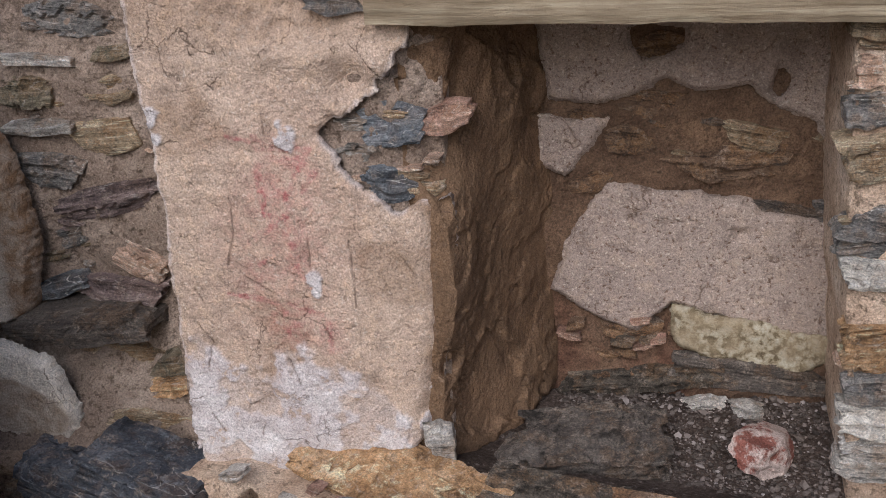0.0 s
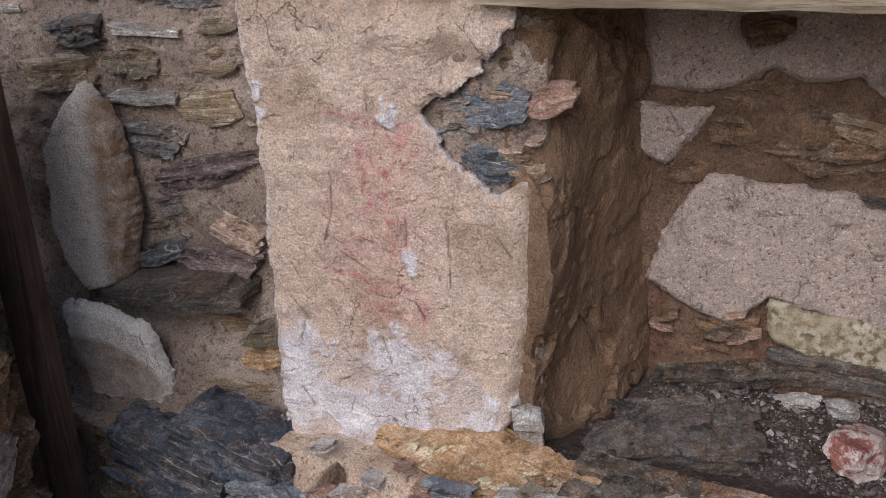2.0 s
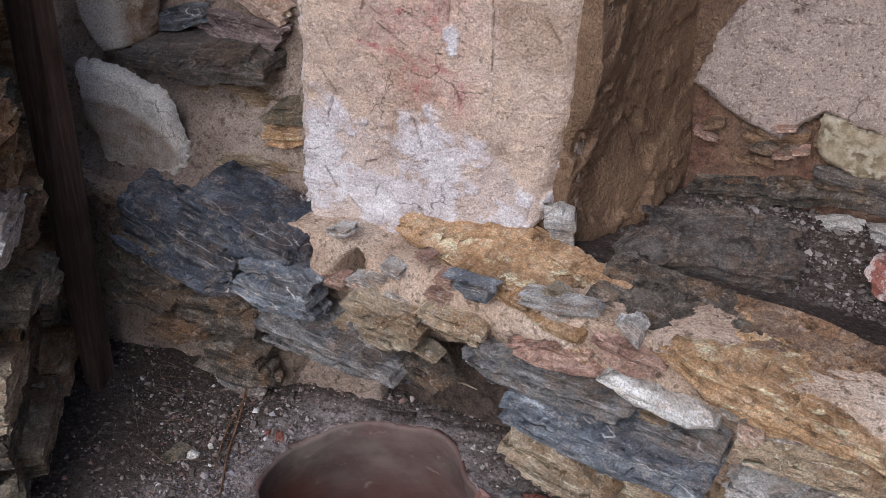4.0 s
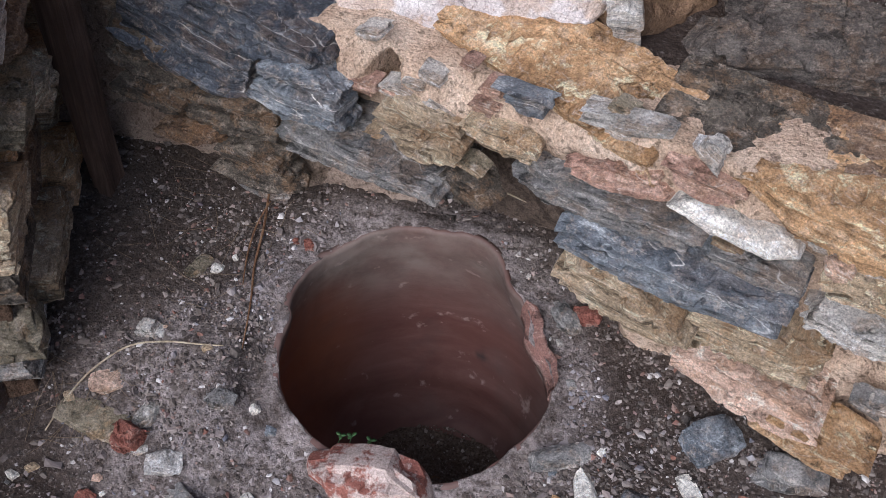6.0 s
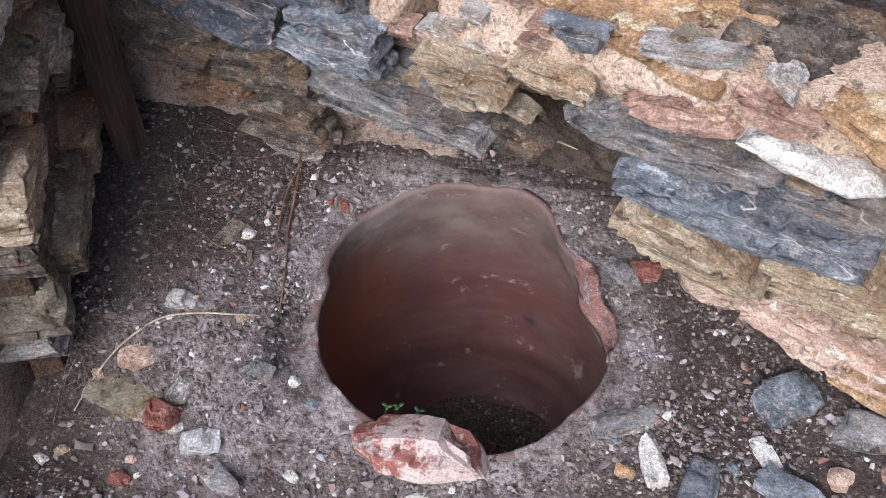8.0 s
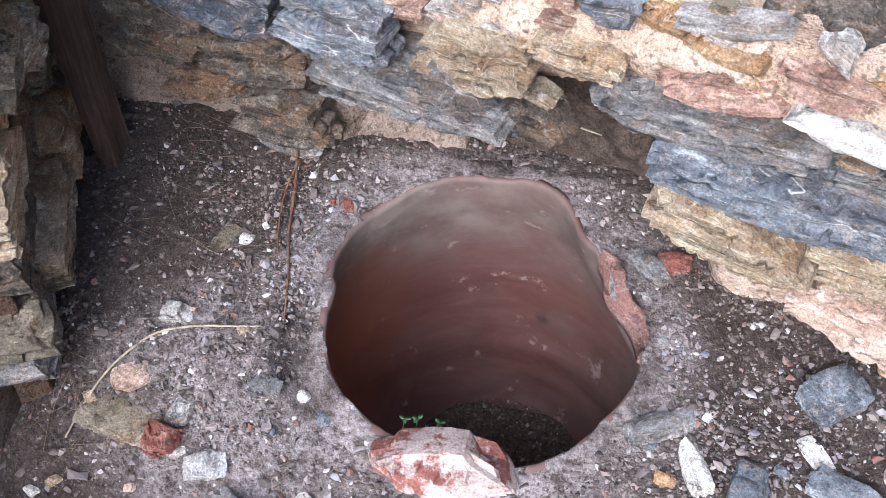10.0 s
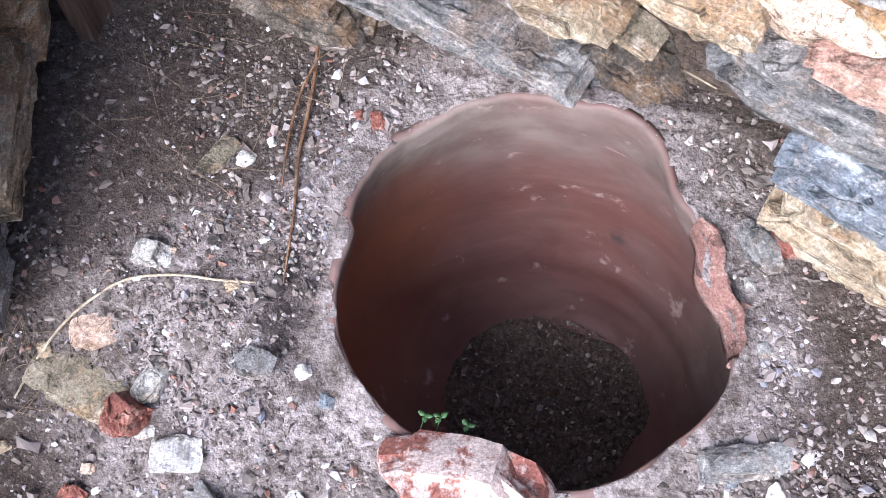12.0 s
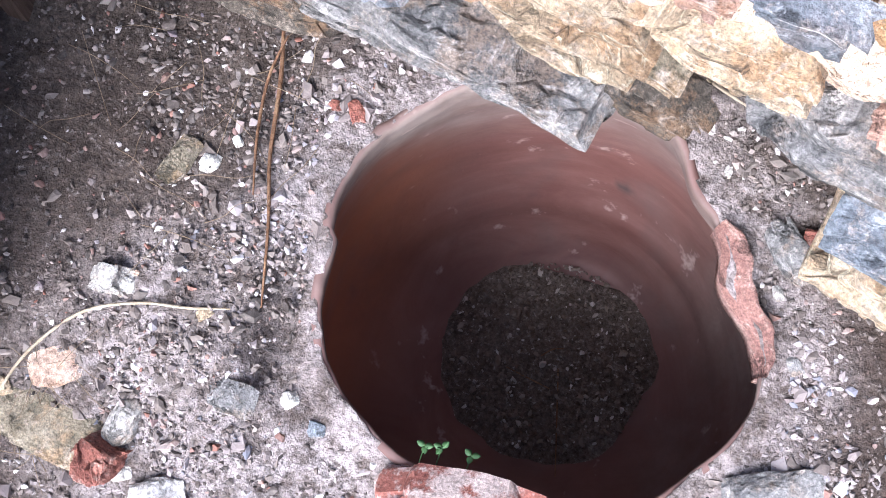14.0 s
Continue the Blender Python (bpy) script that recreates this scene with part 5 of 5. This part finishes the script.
rock("red_stone", "red", (0.294, 0.485, gz(0.294, 0.485)), 0.035, 0.028, 0.028, 0, 568, "small red-brown stone near the wall foot", mat=TERRACOTTA)
rock("dark_stone", "slate", (-0.335, 0.586, gz(-0.335, 0.586)), 0.11, 0.05, 0.04, -14, 569, "dark slate stone at the wall foot")

# middle-sized pebbles, one by one
pebble_rng = random.Random(71)
for k in range(110):
    x, y = pebble_rng.uniform(-0.58, 0.72), pebble_rng.uniform(-0.2, 0.56)
    if jar_ring(x, y) < 0.03 or (x > 0.28 and y > 0.46 - 0.2 * x - 0.03) or (x < -0.5 and y > 0.05) or (abs(x - 0.02) < 0.12 and abs(y - 0.09) < 0.05):
        continue
    if x < -0.2 and y > 0.28 and k % 4:
        continue
    s = pebble_rng.uniform(0.008, 0.022)
    kind, word = pebble_rng.choice([("pale", "pale"), ("slate", "grey"), ("quartz", "white"), ("pink", "pinkish"), ("slate", "grey"), ("tan", "tan"), ("pale", "pale"), ("blue", "blue-grey")])
    rock("pebble", kind, (x, y, gz(x, y)), s, s * 0.75, s * 0.6, pebble_rng.uniform(0, 180), 600 + k, "small %s pebble lying in gritty soil" % word, "pebble", "pebbles on the soil")


def on_soil(rng):
    x, y = rng.uniform(-0.66, 0.85), rng.uniform(-0.42, 0.66)
    if float(jar_ring(x, y)) < 0.012:
        return None
    dens = 0.55 + 0.9 * float(vnoise(x * 6, y * 6, 0, 77)) - 0.25 * (float(jar_ring(x, y)) < 0.07)
    return (x, y, gz(x, y)) if rng.uniform() < max(dens, 0.15) else None


def in_niche(rng):
    x, y = rng.uniform(0.45, 1.0), rng.uniform(0.42, 0.93)
    if y < 0.50 - 0.2 * x + 0.05 or (x < 0.66 and y < 0.79 and rng.uniform() < 0.7):
        return None
    return (x, y, 0.5 + 0.01 + 0.035 * float(smooth(0.45, 0.9, y)) + 0.012 * float(fbm(x * 12, y * 12, 0, 4, 44)))


def in_jar(rng):
    a, r = rng.uniform(0, 6.28), 0.15 * math.sqrt(rng.uniform())
    return (JX + 0.012 + r * math.cos(a), JY + 0.07 + r * math.sin(a), -0.470)


scatter("gravel", 30000, on_soil, lambda rng: float(np.clip(rng.lognormal(-6.3, 0.5), 0.001, 0.008)), GRAVEL, 5, "loose mixed gravel and grit over the soil", "gravel")
scatter("coarse_gravel", 2200, on_soil, lambda rng: float(np.clip(rng.lognormal(-5.6, 0.35), 0.002, 0.009)), GRAVEL_COARSE, 8, "coarse angular gravel scattered over the soil", "gravel", 0.1)
scatter("niche_gravel", 5200, in_niche, lambda rng: float(np.clip(rng.lognormal(-5.95, 0.45), 0.0013, 0.010)), GRAVEL_BROWN, 6, "loose gravel on the niche floor", "gravel")
scatter("jar_litter", 1800, in_jar, lambda rng: float(np.clip(rng.lognormal(-6.2, 0.45), 0.0012, 0.006)), LITTER, 7, "dark crumbs and leaf litter in the jar", "litter", 0.2)

LIME_CHIPS = gravel_mat("lime_chips", [(0.0, (0.10, 0.08, 0.07)), (0.5, (0.20, 0.165, 0.155)), (0.8, (0.30, 0.26, 0.25)), (0.9, (0.15, 0.15, 0.175)), (0.95, (0.36, 0.32, 0.305)), (1.0, (0.62, 0.585, 0.565))])
LIMY_SPOTS = ((-0.30, 0.14, 0.15), (-0.22, 0.50, 0.07), (-0.24, 0.36, 0.06), (0.33, 0.26, 0.06), (0.30, 0.36, 0.04), (0.12, 0.04, 0.13), (-0.36, -0.02, 0.12), (0.45, 0.16, 0.16), (-0.12, 0.06, 0.10))


def on_lime(rng):
    x0, y0, r = LIMY_SPOTS[int(rng.integers(len(LIMY_SPOTS)))]
    x, y = x0 + r * rng.standard_normal() * 0.6, y0 + r * rng.standard_normal() * 0.6
    return None if float(jar_ring(x, y)) < 0.012 else (x, y, gz(x, y))


scatter("lime_chips", 3200, on_lime, lambda rng: float(np.clip(rng.lognormal(-6.0, 0.5), 0.0013, 0.010)), LIME_CHIPS, 9, "pale crumbs of lime plaster lying on the soil", "lime crumbs", 0.1)

# ---- twigs and straw ----
tagged(tube("dry_twig", [(-0.32, 0.616, gz(-0.32, 0.616) + 0.07), (-0.318, 0.566, gz(-0.318, 0.566) + 0.025), (-0.302, 0.495, gz(-0.302, 0.495) + 0.01), (-0.286, 0.412, gz(-0.286, 0.412) + 0.007), (-0.265, 0.344, gz(-0.265, 0.344) + 0.006), (-0.248, 0.263, gz(-0.248, 0.263) + 0.005)], [0.0008, 0.0018, 0.0026, 0.0022, 0.0018, 0.0012], TWIG), "dry brown twig lying on the soil", "twig")
tagged(tube("dry_twig", [(-0.303, 0.535, gz(-0.303, 0.535) + 0.03), (-0.315, 0.495, gz(-0.315, 0.495) + 0.012), (-0.307, 0.432, gz(-0.307, 0.432) + 0.008), (-0.29, 0.369, gz(-0.29, 0.369) + 0.006)], [0.0012, 0.0018, 0.0018, 0.001], TWIG), "thin dry side twig on the soil", "twig")
tagged(tube("dry_stalk", [(-0.509, 0.049, gz(-0.509, 0.049) + 0.007), (-0.493, 0.108, gz(-0.493, 0.108) + 0.007), (-0.466, 0.156, gz(-0.466, 0.156) + 0.007), (-0.422, 0.202, gz(-0.422, 0.202) + 0.007), (-0.368, 0.228, gz(-0.368, 0.228) + 0.007), (-0.317, 0.237, gz(-0.317, 0.237) + 0.007), (-0.275, 0.25, gz(-0.275, 0.25) + 0.007)], [0.0013, 0.0016, 0.0018, 0.0018, 0.0017, 0.0016, 0.0011], STRAW), "pale dry stalk curved over the soil", "stalk")
straw_rng = random.Random(12)
for k in range(64):
    x, y = straw_rng.uniform(-0.58, -0.22), straw_rng.uniform(0.28, 0.60)
    if k > 32:
        x, y = straw_rng.uniform(-0.56, -0.42), straw_rng.uniform(0.02, 0.16)
    a, ln = straw_rng.uniform(0, 6.28), straw_rng.uniform(0.04, 0.12)
    up = straw_rng.uniform(0.004, 0.03)
    pts = []
    for s in (0, 0.35, 0.7, 1.0):
        px, py = x + ln * s * math.cos(a) + 0.004 * straw_rng.uniform(-1, 1), y + ln * s * math.sin(a) + 0.004 * straw_rng.uniform(-1, 1)
        if px < -0.58:
            px = -0.58
        pts.append((px, py, gz(px, py) + 0.003 + up * s))
    tagged(tube("straw", pts, [0.0004, 0.00045, 0.0004, 0.0002], STRAW_BROWN, sides=5), "thin dry straw lying on the soil", "straw", "dry straws on the soil")
for k, (a, b, c) in enumerate((((0.06, 0.42, -0.477), (0.075, 0.36, -0.471), (0.10, 0.26, -0.467)), ((-0.02, 0.40, -0.475), (0.03, 0.39, -0.471), (0.06, 0.385, -0.473)), ((0.03, 0.43, -0.475), (0.045, 0.44, -0.455), (0.06, 0.45, -0.473)))):
    tagged(tube("dry_stalk", [a, b, c], [0.0012, 0.0012, 0.0008], TWIG, sides=5), "thin dry stalk lying in the jar", "stalk")
tagged(tube("root", [(0.10, 0.555, 0.30), (0.12, 0.53, 0.285), (0.135, 0.515, 0.295), (0.165, 0.50, 0.30)], [0.001, 0.0018, 0.0018, 0.0008], STRAW, sides=5), "pale rootlet hanging in the wall hollow", "root")


def sprout(x, y, z, seed):
    """A seedling with a stem and paired leaves."""
    rng = random.Random(seed)
    root = tagged(holder("seedling", x, y, z), "small green seedling beside the tile block", "seedling", "seedlings at the jar rim")
    tube("stem", [(x, y, z), (x + 0.001, y + 0.011, z + 0.016), (x + 0.003, y + 0.026, z + 0.032)], [0.0008, 0.0008, 0.0005], LEAF, root, sides=5)
    for k in range(3):
        a = 2.1 * k + rng.uniform(0, 1)
        d, side = Vector((math.cos(a), math.sin(a), 0.6)).normalized(), Vector((-math.sin(a), math.cos(a), 0))
        base = Vector((x + 0.003, y + 0.025, z + 0.031))
        verts, faces = [], []
        for s in range(6):
            t = s / 5
            w = 0.0036 * math.sin(math.pi * min(0.97, t + 0.04)) ** 0.7
            c = base + d * 0.011 * t - Vector((0, 0, 0.004 * t * t))
            verts += [c - side * w, c + Vector((0, 0, -0.001)), c + side * w, c + Vector((0, 0, -0.0018))]
            if s:
                b = 4 * s
                faces += [(b - 4, b - 3, b + 1, b), (b - 3, b - 2, b + 2, b + 1), (b - 2, b - 1, b + 3, b + 2), (b - 1, b - 4, b, b + 3)]
        mesh_part("leaf", verts, faces, LEAF, root, flat=False)


sprout(-0.048, 0.160, gz(-0.048, 0.160), 1)
sprout(-0.030, 0.163, gz(-0.030, 0.163), 2)
sprout(0.002, 0.164, gz(0.002, 0.164), 3)
